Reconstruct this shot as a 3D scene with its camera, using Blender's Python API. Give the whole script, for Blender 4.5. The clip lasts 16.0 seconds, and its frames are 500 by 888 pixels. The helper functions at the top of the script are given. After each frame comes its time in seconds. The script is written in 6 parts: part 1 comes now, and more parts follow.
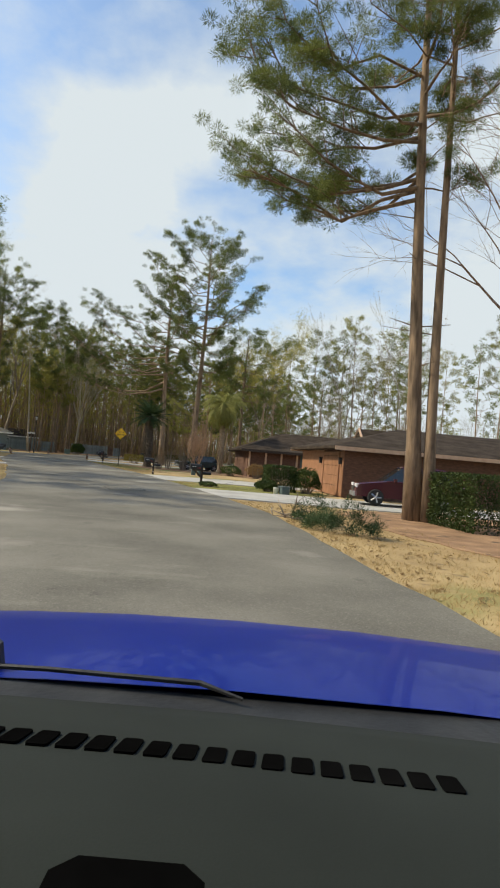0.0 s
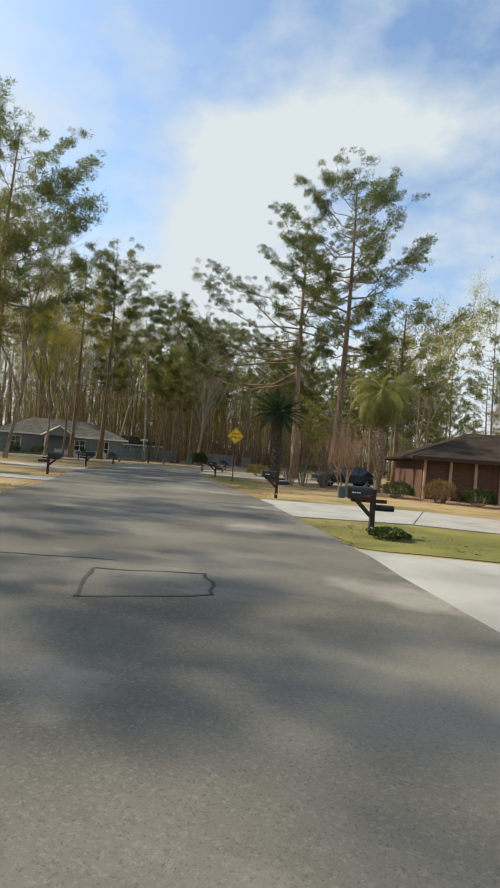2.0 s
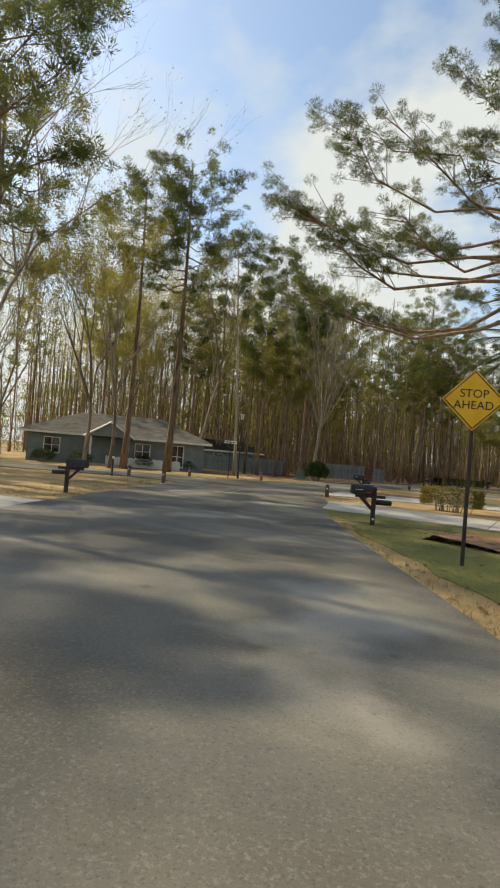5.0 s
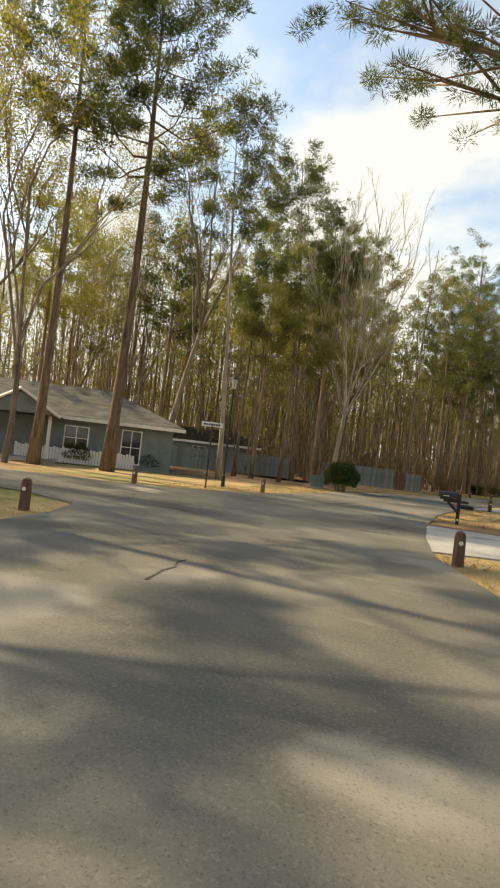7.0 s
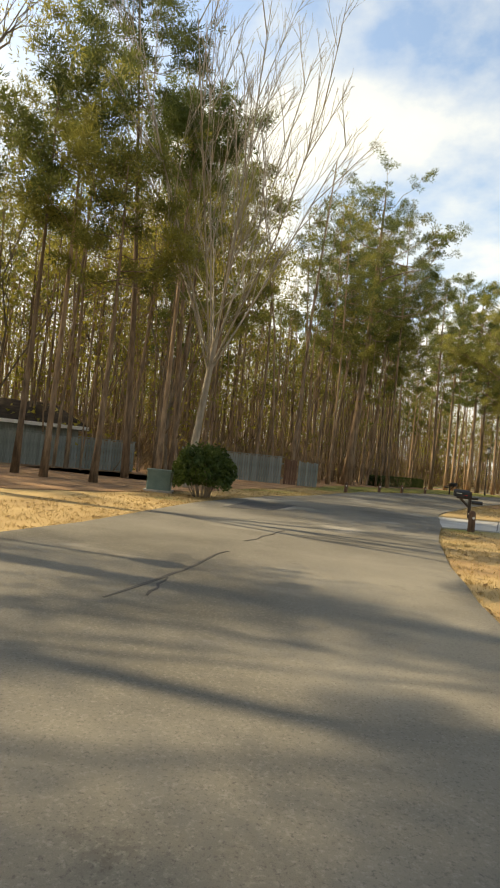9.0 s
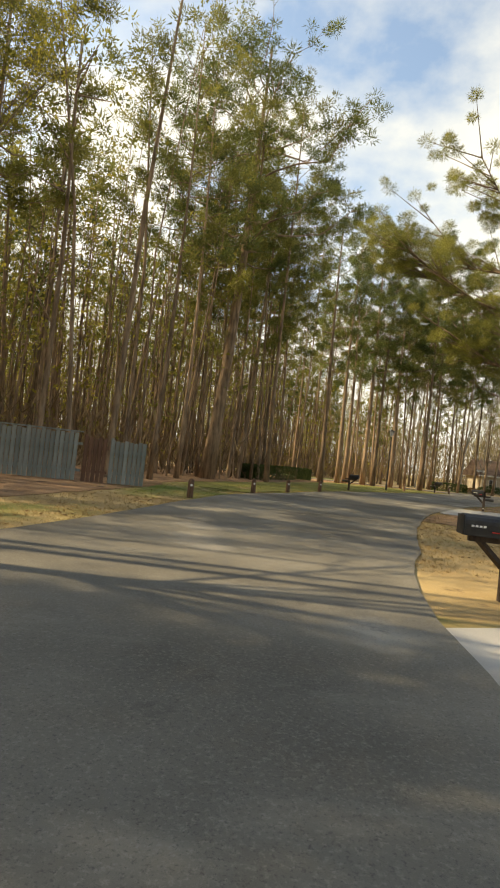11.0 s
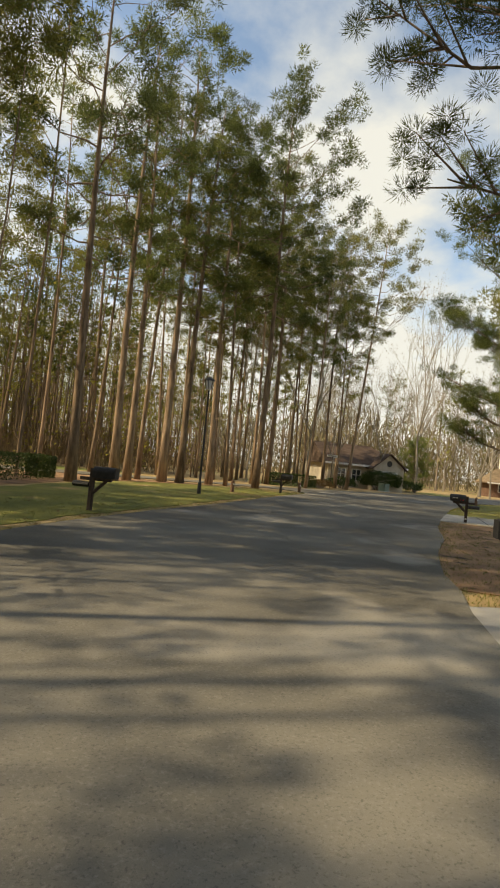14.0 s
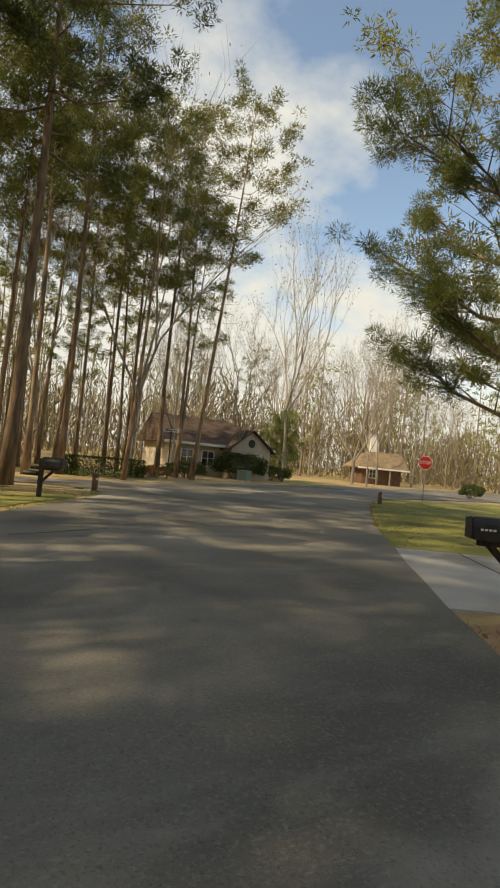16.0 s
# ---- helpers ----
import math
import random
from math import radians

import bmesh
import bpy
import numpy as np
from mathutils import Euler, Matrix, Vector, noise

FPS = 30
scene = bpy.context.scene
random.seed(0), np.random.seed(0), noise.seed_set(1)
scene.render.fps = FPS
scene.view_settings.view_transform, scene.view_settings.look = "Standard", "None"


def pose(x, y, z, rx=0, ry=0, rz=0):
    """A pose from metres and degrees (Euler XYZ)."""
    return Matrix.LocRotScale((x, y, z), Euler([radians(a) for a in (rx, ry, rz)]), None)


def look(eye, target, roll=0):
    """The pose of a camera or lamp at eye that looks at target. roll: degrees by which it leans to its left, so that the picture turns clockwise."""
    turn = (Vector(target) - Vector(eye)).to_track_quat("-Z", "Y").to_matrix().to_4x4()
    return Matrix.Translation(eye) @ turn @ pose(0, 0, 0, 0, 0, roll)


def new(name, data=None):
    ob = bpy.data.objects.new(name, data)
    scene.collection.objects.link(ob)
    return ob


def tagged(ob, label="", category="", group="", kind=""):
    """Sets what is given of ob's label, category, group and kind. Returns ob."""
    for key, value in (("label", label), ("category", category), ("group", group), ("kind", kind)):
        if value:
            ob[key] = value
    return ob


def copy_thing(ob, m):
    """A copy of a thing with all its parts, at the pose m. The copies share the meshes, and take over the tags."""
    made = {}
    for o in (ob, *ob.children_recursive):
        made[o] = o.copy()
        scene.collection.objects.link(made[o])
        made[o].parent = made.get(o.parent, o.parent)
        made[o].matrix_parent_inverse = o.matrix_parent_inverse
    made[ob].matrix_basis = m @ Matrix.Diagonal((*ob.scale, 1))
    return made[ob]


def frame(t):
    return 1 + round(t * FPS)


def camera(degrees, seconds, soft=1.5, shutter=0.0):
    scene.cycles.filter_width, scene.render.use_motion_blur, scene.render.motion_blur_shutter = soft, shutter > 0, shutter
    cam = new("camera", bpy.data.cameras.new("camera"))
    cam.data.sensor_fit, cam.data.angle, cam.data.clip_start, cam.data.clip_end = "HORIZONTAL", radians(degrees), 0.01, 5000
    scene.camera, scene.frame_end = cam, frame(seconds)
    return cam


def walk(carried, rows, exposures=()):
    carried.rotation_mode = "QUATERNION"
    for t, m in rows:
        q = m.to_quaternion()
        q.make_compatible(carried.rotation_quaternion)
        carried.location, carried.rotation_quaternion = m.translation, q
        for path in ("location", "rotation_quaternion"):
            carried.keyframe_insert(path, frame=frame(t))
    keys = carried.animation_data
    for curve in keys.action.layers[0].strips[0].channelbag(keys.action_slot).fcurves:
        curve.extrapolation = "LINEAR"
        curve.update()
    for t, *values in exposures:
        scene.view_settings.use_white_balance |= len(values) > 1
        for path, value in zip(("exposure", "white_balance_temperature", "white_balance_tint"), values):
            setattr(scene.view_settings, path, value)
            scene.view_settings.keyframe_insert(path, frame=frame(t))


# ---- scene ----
cam = camera(47.72, 16.0, soft=2.0)
PATH = [
    (0, pose(0.000, -0.000, 1.501, 91.58, -4.75, -0.00)),
    (0.5, pose(-0.113, 3.756, 1.500, 91.51, -4.24, 3.51)),
    (1, pose(-0.475, 7.583, 1.500, 91.58, -4.25, 7.28)),
    (1.5, pose(-1.111, 11.458, 1.501, 91.41, -4.32, 10.92)),
    (2, pose(-2.092, 15.473, 1.500, 91.47, -4.55, 13.80)),
    (2.5, pose(-3.197, 19.439, 1.498, 91.65, -4.45, 16.37)),
    (3, pose(-4.346, 23.336, 1.500, 91.54, -4.00, 18.80)),
    (3.5, pose(-5.596, 27.171, 1.500, 91.57, -3.60, 21.03)),
    (4, pose(-7.017, 31.062, 1.499, 91.57, -3.45, 23.19)),
    (4.2, pose(-7.615, 32.604, 1.499, 91.52, -3.58, 24.03)),
    (6.3, pose(-16.123, 49.028, 1.501, 91.46, -5.98, 25.49)),
    (6.5, pose(-16.773, 50.564, 1.499, 91.32, -6.64, 25.27)),
    (7, pose(-18.265, 54.466, 1.498, 91.23, -6.58, 23.89)),
    (7.5, pose(-19.597, 58.428, 1.499, 91.49, -6.33, 21.33)),
    (8, pose(-20.719, 62.385, 1.503, 91.51, -6.40, 18.12)),
    (8.5, pose(-21.473, 66.295, 1.502, 91.65, -6.39, 14.73)),
    (9, pose(-21.914, 70.247, 1.502, 91.37, -5.77, 11.25)),
    (9.5, pose(-22.142, 74.339, 1.500, 91.45, -5.75, 7.86)),
    (9.7, pose(-22.184, 76.020, 1.496, 91.34, -5.79, 6.48)),
    (11.8, pose(-19.917, 92.901, 1.500, 91.43, -6.76, -4.56)),
    (12, pose(-19.574, 94.395, 1.499, 91.45, -6.93, -5.59)),
    (12.5, pose(-18.674, 98.064, 1.500, 91.70, -7.18, -8.27)),
    (13, pose(-17.544, 101.998, 1.502, 91.91, -6.60, -11.26)),
    (13.5, pose(-16.243, 106.043, 1.500, 91.98, -6.40, -14.58)),
    (14, pose(-14.680, 110.073, 1.500, 91.96, -5.48, -18.27)),
    (14.5, pose(-12.800, 114.070, 1.501, 91.77, -5.11, -22.14)),
    (15, pose(-10.686, 117.832, 1.500, 91.62, -4.89, -25.71)),
    (15.5, pose(-8.552, 121.213, 1.500, 91.70, -5.36, -29.62)),
    (16, pose(-6.295, 124.310, 1.498, 91.68, -5.46, -32.66)),
]
walk(cam, PATH, exposures=((0.0, -0.1, 6700, 4), (4.0, -0.05, 6900, 4), (6.5, 0.2, 8200, 5), (7.5, 0.45, 8200, 5), (9.5, 0.45, 8600, 6), (12.5, 0.5, 8800, 6), (14.5, 0.0, 8200, 6), (16.0, 0.0, 8400, 6)))

# ---- sky and sun ----
SUN_AZ, SUN_EL = radians(-87), radians(42)          # clockwise from +Y; height above the horizon
SUN_DIR = Vector((math.sin(SUN_AZ) * math.cos(SUN_EL), math.cos(SUN_AZ) * math.cos(SUN_EL), math.sin(SUN_EL)))
sun_data = bpy.data.lights.new("sun", "SUN")
sun_data.energy, sun_data.angle, sun_data.color = 5.0, radians(0.6), (1.0, 0.87, 0.68)
sun = new("sun", sun_data)
sun.matrix_world = look(SUN_DIR * 60, (0, 0, 0))

world = bpy.data.worlds.new("sky")
scene.world = world
world.use_nodes = True
wn, wl = world.node_tree.nodes, world.node_tree.links
wn.clear()
w_out, w_bg, w_sky = wn.new("ShaderNodeOutputWorld"), wn.new("ShaderNodeBackground"), wn.new("ShaderNodeTexSky")
w_sky.sky_type, w_sky.sun_disc, w_sky.sun_elevation, w_sky.sun_rotation = "NISHITA", False, SUN_EL, SUN_AZ
w_sky.air_density, w_sky.dust_density, w_sky.ozone_density = 1.0, 1.5, 1.0
w_tc, w_sep, w_add, w_div = wn.new("ShaderNodeTexCoord"), wn.new("ShaderNodeSeparateXYZ"), wn.new("ShaderNodeMath"), wn.new("ShaderNodeVectorMath")
w_add.operation, w_add.inputs[1].default_value, w_div.operation = "ADD", 0.28, "DIVIDE"
wl.new(w_tc.outputs["Generated"], w_sep.inputs[0])
wl.new(w_sep.outputs["Z"], w_add.inputs[0])
wl.new(w_tc.outputs["Generated"], w_div.inputs[0])
wl.new(w_add.outputs[0], w_div.inputs[1])
w_no, w_ramp, w_mix = wn.new("ShaderNodeTexNoise"), wn.new("ShaderNodeValToRGB"), wn.new("ShaderNodeMix")
w_no.inputs["Scale"].default_value, w_no.inputs["Detail"].default_value, w_no.inputs["Roughness"].default_value = 1.5, 9, 0.55
w_ramp.color_ramp.elements[0].position, w_ramp.color_ramp.elements[1].position = 0.49, 0.63
w_mix.data_type = "RGBA"
w_low = wn.new("ShaderNodeMapRange")
w_low.inputs[1].default_value, w_low.inputs[2].default_value, w_low.inputs[3].default_value, w_low.inputs[4].default_value = 0.05, 0.55, 0.29, -0.04
w_sum = wn.new("ShaderNodeMath")
wl.new(w_div.outputs[0], w_no.inputs["Vector"])
wl.new(w_sep.outputs["Z"], w_low.inputs[0])
wl.new(w_no.outputs["Fac"], w_sum.inputs[0])
wl.new(w_low.outputs[0], w_sum.inputs[1])
wl.new(w_sum.outputs[0], w_ramp.inputs["Fac"])
wl.new(w_ramp.outputs["Color"], w_mix.inputs["Factor"])
w_gain = wn.new("ShaderNodeVectorMath")
w_gain.operation, w_gain.inputs[1].default_value = "MULTIPLY", (1.4, 1.5, 1.6)
wl.new(w_sky.outputs["Color"], w_gain.inputs[0])
wl.new(w_gain.outputs[0], w_mix.inputs["A"])
w_mix.inputs["B"].default_value = (5.2, 5.6, 6.15, 1)
wl.new(w_mix.outputs["Result"], w_bg.inputs["Color"])
w_bg.inputs["Strength"].default_value = 0.15
wl.new(w_bg.outputs[0], w_out.inputs[0])


# ---- materials ----
def material(name, a, b, scale=6.0, rough=0.8, metal=0.0, bump=0.3, fine=60.0, stretch=(1, 1, 1), spots=None, vary=0.0, coat=0.0, spec=0.4):
    """Two colours mixed by noise at two scales, with fine relief; spots: (colour, scale, threshold); vary: spread between objects."""
    m = bpy.data.materials.new(name)
    m.use_nodes = True
    n, l = m.node_tree.nodes, m.node_tree.links
    p = n["Principled BSDF"]
    tc, mp = n.new("ShaderNodeTexCoord"), n.new("ShaderNodeMapping")
    mp.inputs["Scale"].default_value = stretch
    l.new(tc.outputs["Object"], mp.inputs["Vector"])
    big, small, mix, add = n.new("ShaderNodeTexNoise"), n.new("ShaderNodeTexNoise"), n.new("ShaderNodeMix"), n.new("ShaderNodeMath")
    big.inputs["Scale"].default_value, big.inputs["Detail"].default_value = scale, 5
    small.inputs["Scale"].default_value, small.inputs["Detail"].default_value = fine, 4
    for t in (big, small):
        l.new(mp.outputs[0], t.inputs["Vector"])
    add.operation = "MULTIPLY_ADD"
    add.inputs[1].default_value = 0.5
    l.new(small.outputs["Fac"], add.inputs[0])
    half = n.new("ShaderNodeMapRange")
    half.inputs[1].default_value, half.inputs[2].default_value, half.inputs[3].default_value, half.inputs[4].default_value = 0.3, 0.7, -0.25, 0.75
    l.new(big.outputs["Fac"], half.inputs[0])
    l.new(half.outputs[0], add.inputs[2])
    mix.data_type, mix.inputs["A"].default_value, mix.inputs["B"].default_value = "RGBA", (*a, 1), (*b, 1)
    l.new(add.outputs[0], mix.inputs["Factor"])
    out = mix.outputs["Result"]
    if spots:
        sn, sr, sm = n.new("ShaderNodeTexNoise"), n.new("ShaderNodeMapRange"), n.new("ShaderNodeMix")
        sn.inputs["Scale"].default_value, sn.inputs["Detail"].default_value = spots[1], 4
        sr.inputs[1].default_value, sr.inputs[2].default_value = spots[2], spots[2] + 0.08
        l.new(tc.outputs["Object"], sn.inputs["Vector"])
        l.new(sn.outputs["Fac"], sr.inputs[0])
        sm.data_type, sm.inputs["B"].default_value = "RGBA", (*spots[0], 1)
        l.new(sr.outputs[0], sm.inputs["Factor"])
        l.new(out, sm.inputs["A"])
        out = sm.outputs["Result"]
    if vary:
        oi, hs, mr = n.new("ShaderNodeObjectInfo"), n.new("ShaderNodeHueSaturation"), n.new("ShaderNodeMapRange")
        mr.inputs[3].default_value, mr.inputs[4].default_value = 1 - vary, 1 + vary
        l.new(oi.outputs["Random"], mr.inputs[0])
        l.new(mr.outputs[0], hs.inputs["Value"])
        l.new(out, hs.inputs["Color"])
        out = hs.outputs["Color"]
    l.new(out, p.inputs["Base Color"])
    p.inputs["Roughness"].default_value, p.inputs["Metallic"].default_value = rough, metal
    p.inputs["Specular IOR Level"].default_value, p.inputs["Coat Weight"].default_value = spec, coat
    if bump:
        bp = n.new("ShaderNodeBump")
        bp.inputs["Strength"].default_value, bp.inputs["Distance"].default_value = bump, 0.02
        l.new(small.outputs["Fac"], bp.inputs["Height"])
        l.new(bp.outputs[0], p.inputs["Normal"])
    return m


def foliage(name, a, b, through_light=0.35, scale=0.6):
    """Leaves and needles: colour varies within the crown and from tree to tree, and some light passes through."""
    m = material(name, a, b, scale=scale, rough=0.65, bump=0, fine=9, vary=0.25, spec=0.25)
    n, l = m.node_tree.nodes, m.node_tree.links
    p, o = n["Principled BSDF"], n["Material Output"]
    tr, mx = n.new("ShaderNodeBsdfTranslucent"), n.new("ShaderNodeMixShader")
    l.new(p.inputs["Base Color"].links[0].from_socket, tr.inputs["Color"])
    mx.inputs[0].default_value = through_light
    l.new(p.outputs[0], mx.inputs[1])
    l.new(tr.outputs[0], mx.inputs[2])
    l.new(mx.outputs[0], o.inputs["Surface"])
    return m


M_ASPHALT = material("asphalt", (0.098, 0.092, 0.078), (0.215, 0.202, 0.17), scale=0.35, rough=0.9, bump=0.2, fine=160, spots=((0.3, 0.28, 0.24), 0.3, 0.6), spec=0.12)


def worn_asphalt(m):
    """Coarse grit, paler worn streaks and darker stains."""
    n, l = m.node_tree.nodes, m.node_tree.links
    p = n["Principled BSDF"]
    base = p.inputs["Base Color"].links[0].from_socket
    tc = n.new("ShaderNodeTexCoord")
    for scale, lo, hi, colour, weight, stretch in ((0.9, 0.56, 0.72, (0.27, 0.255, 0.215, 1), 0.55, (0.35, 1.0, 1.0)), (1.7, 0.62, 0.74, (0.045, 0.043, 0.04, 1), 0.45, (1.0, 1.0, 1.0)), (42.0, 0.52, 0.68, (0.3, 0.285, 0.25, 1), 0.4, (1.0, 1.0, 1.0)), (55.0, 0.54, 0.68, (0.035, 0.034, 0.032, 1), 0.45, (1.0, 1.0, 1.0))):
        mp, t, r, mx = n.new("ShaderNodeMapping"), n.new("ShaderNodeTexNoise"), n.new("ShaderNodeMapRange"), n.new("ShaderNodeMix")
        mp.inputs["Scale"].default_value, mp.inputs["Location"].default_value = stretch, (scale, 2 * scale, 0)
        t.inputs["Scale"].default_value, t.inputs["Detail"].default_value, t.inputs["Roughness"].default_value = scale, 6, 0.65
        r.inputs[1].default_value, r.inputs[2].default_value, r.inputs[4].default_value = lo, hi, weight
        mx.data_type, mx.inputs["B"].default_value = "RGBA", colour
        l.new(tc.outputs["Object"], mp.inputs["Vector"])
        l.new(mp.outputs[0], t.inputs["Vector"])
        l.new(t.outputs["Fac"], r.inputs[0])
        l.new(r.outputs[0], mx.inputs["Factor"])
        l.new(base, mx.inputs["A"])
        base = mx.outputs["Result"]
    l.new(base, p.inputs["Base Color"])


worn_asphalt(M_ASPHALT)
M_TAR = material("tar", (0.03, 0.029, 0.027), (0.07, 0.067, 0.06), scale=3, rough=0.85, bump=0.2)
M_PATCH = material("asphalt_patch", (0.05, 0.05, 0.05), (0.085, 0.083, 0.08), scale=2, rough=0.9, bump=0.5, fine=90)
M_CONCRETE = material("concrete", (0.31, 0.3, 0.275), (0.44, 0.425, 0.39), scale=0.8, rough=0.9, bump=0.3, fine=50, spots=((0.24, 0.23, 0.2), 0.5, 0.6))
M_PINE = foliage("pine_needles", (0.055, 0.082, 0.028), (0.215, 0.24, 0.066), 0.45)
M_PINE_WARM = foliage("pine_needles_yellowed", (0.1, 0.112, 0.03), (0.33, 0.315, 0.08), 0.5)
M_LEAF = foliage("young_leaves", (0.23, 0.22, 0.04), (0.5, 0.43, 0.09), 0.55)
M_BROWN_LEAF = foliage("dry_leaves", (0.13, 0.075, 0.03), (0.26, 0.17, 0.07), 0.4)
M_HEDGE = foliage("hedge_leaves", (0.02, 0.04, 0.01), (0.075, 0.105, 0.022), 0.25, 2.0)
M_HEDGE_GOLD = foliage("golden_hedge_leaves", (0.16, 0.14, 0.03), (0.34, 0.28, 0.07), 0.35, 2.0)
M_PALM = foliage("palm_fronds", (0.03, 0.06, 0.022), (0.08, 0.12, 0.045), 0.25)
M_PALM_LIGHT = foliage("pale_palm_fronds", (0.14, 0.16, 0.045), (0.34, 0.33, 0.1), 0.4)
M_BARK = material("pine_bark", (0.105, 0.074, 0.05), (0.33, 0.235, 0.155), scale=2.2, rough=0.95, bump=0.9, fine=9, stretch=(3, 3, 0.5), vary=0.3)
M_BARK_PALE = material("pale_bark", (0.2, 0.17, 0.13), (0.36, 0.32, 0.26), scale=2.0, rough=0.9, bump=0.5, fine=14, stretch=(2, 2, 0.6), vary=0.25)
M_BARK_TAN = material("tan_bark", (0.22, 0.13, 0.08), (0.4, 0.26, 0.17), scale=3, rough=0.9, bump=0.3, vary=0.15)
M_BARK_GREY = material("grey_bark", (0.12, 0.098, 0.075), (0.3, 0.245, 0.185), scale=2.0, rough=0.95, bump=0.6, fine=14, stretch=(2, 2, 0.5), vary=0.3)
M_BOOTS = material("palm_trunk", (0.16, 0.115, 0.075), (0.36, 0.28, 0.19), scale=5, rough=0.95, bump=0.8, fine=22, stretch=(1, 1, 2))
M_BOOTS_DARK = material("shaggy_dark_palm_trunk", (0.05, 0.038, 0.028), (0.13, 0.1, 0.07), scale=5, rough=0.95, bump=0.8, fine=22, stretch=(1, 1, 2))
M_TWIG = material("reddish_twigs", (0.2, 0.12, 0.085), (0.36, 0.25, 0.18), scale=3, rough=0.9, bump=0.2, vary=0.2)
M_BRUSH = material("tan_brush", (0.125, 0.105, 0.06), (0.3, 0.25, 0.15), scale=0.4, rough=0.9, bump=0, vary=0.2, spec=0.1)
M_UNDER = material("dry_undergrowth", (0.1, 0.07, 0.04), (0.27, 0.195, 0.11), scale=0.4, rough=0.95, bump=0, vary=0.2, spec=0.1)
M_POST = material("stained_post", (0.028, 0.02, 0.016), (0.07, 0.05, 0.038), scale=5, rough=0.8, bump=0.4, stretch=(3, 3, 0.5))
M_STUMP = material("weathered_bollard", (0.1, 0.055, 0.035), (0.2, 0.12, 0.08), scale=7, rough=0.9, bump=0.5, stretch=(3, 3, 0.5), vary=0.3)
M_BLACK = material("black_paint", (0.012, 0.012, 0.013), (0.03, 0.03, 0.03), scale=9, rough=0.5, bump=0.1)
# Near-black that paints the shade inside the vent slots; also the handset's colour.
M_SHADE_BLACK = material("vent_shade_handset_black", (0.002, 0.002, 0.002), (0.005, 0.005, 0.005), rough=1.0, bump=0, spec=0.0)
M_WHITE = material("white_paint", (0.68, 0.67, 0.64), (0.8, 0.79, 0.76), scale=4, rough=0.6, bump=0.1)
M_YELLOW = material("sign_yellow", (0.72, 0.4, 0.012), (0.85, 0.5, 0.02), scale=3, rough=0.45, bump=0.02)
M_RED = material("sign_red", (0.46, 0.018, 0.018), (0.56, 0.03, 0.025), scale=3, rough=0.45, bump=0.02)
M_STEEL = material("galvanised_steel", (0.2, 0.2, 0.2), (0.33, 0.33, 0.33), scale=8, rough=0.5, metal=0.7, bump=0.1)
M_BRICK = material("brown_brick", (0.08, 0.042, 0.03), (0.15, 0.078, 0.052), scale=4, rough=0.9, bump=0.5, fine=26, stretch=(1, 1, 3))
M_GARAGE = material("tan_garage_paint", (0.21, 0.1, 0.052), (0.29, 0.145, 0.078), scale=2, rough=0.6, bump=0.1)
M_TRIMWOOD = material("tan_trim", (0.46, 0.3, 0.2), (0.58, 0.4, 0.28), scale=4, rough=0.7, bump=0.2)
M_SHINGLE = material("dark_shingles", (0.026, 0.02, 0.015), (0.068, 0.052, 0.04), scale=1.3, rough=0.95, bump=0.6, fine=22, stretch=(1, 1, 4), spec=0.1)
M_SHINGLE_GREY = material("grey_shingles", (0.075, 0.073, 0.066), (0.15, 0.145, 0.13), scale=1.3, rough=0.95, bump=0.6, fine=22, stretch=(1, 1, 4), spec=0.1)
M_SHINGLE_TAN = material("tan_shingles", (0.16, 0.12, 0.075), (0.27, 0.2, 0.13), scale=1.3, rough=0.95, bump=0.6, fine=22, stretch=(1, 1, 4), spec=0.1)
M_SHINGLE_BROWN = material("brown_shingles", (0.055, 0.038, 0.03), (0.12, 0.085, 0.065), scale=1.3, rough=0.95, bump=0.6, fine=22, stretch=(1, 1, 4), spec=0.1)
M_SIDING = material("blue_grey_siding", (0.14, 0.175, 0.18), (0.21, 0.245, 0.25), scale=1.5, rough=0.8, bump=0.2)
M_SIDING_TEAL = material("dark_teal_siding", (0.055, 0.085, 0.085), (0.1, 0.13, 0.125), scale=1.5, rough=0.8, bump=0.2)
M_SIDING_CREAM = material("cream_siding", (0.4, 0.35, 0.27), (0.54, 0.48, 0.38), scale=1.5, rough=0.8, bump=0.2)
M_FENCE = material("grey_fence_boards", (0.15, 0.18, 0.175), (0.27, 0.3, 0.285), scale=3, rough=0.9, bump=0.4, stretch=(4, 4, 0.5), vary=0.2)
M_FENCE_BROWN = material("brown_fence_boards", (0.1, 0.055, 0.035), (0.19, 0.11, 0.075), scale=3, rough=0.9, bump=0.4, stretch=(4, 4, 0.5), vary=0.2)
M_GLASS = material("dark_glass", (0.012, 0.016, 0.02), (0.03, 0.036, 0.042), scale=1, rough=0.06, bump=0, spec=0.8)
M_TYRE = material("tyre_rubber", (0.012, 0.012, 0.012), (0.03, 0.03, 0.03), scale=9, rough=0.85)
M_RIM = material("alloy", (0.4, 0.4, 0.42), (0.55, 0.55, 0.57), scale=4, rough=0.3, metal=0.9, bump=0)
M_MAROON = material("maroon_car_paint", (0.045, 0.008, 0.014), (0.065, 0.012, 0.02), scale=1, rough=0.25, bump=0, coat=0.8)
M_TEALCAR = material("dark_teal_car_paint", (0.012, 0.045, 0.05), (0.018, 0.06, 0.066), scale=1, rough=0.25, bump=0, coat=0.8)
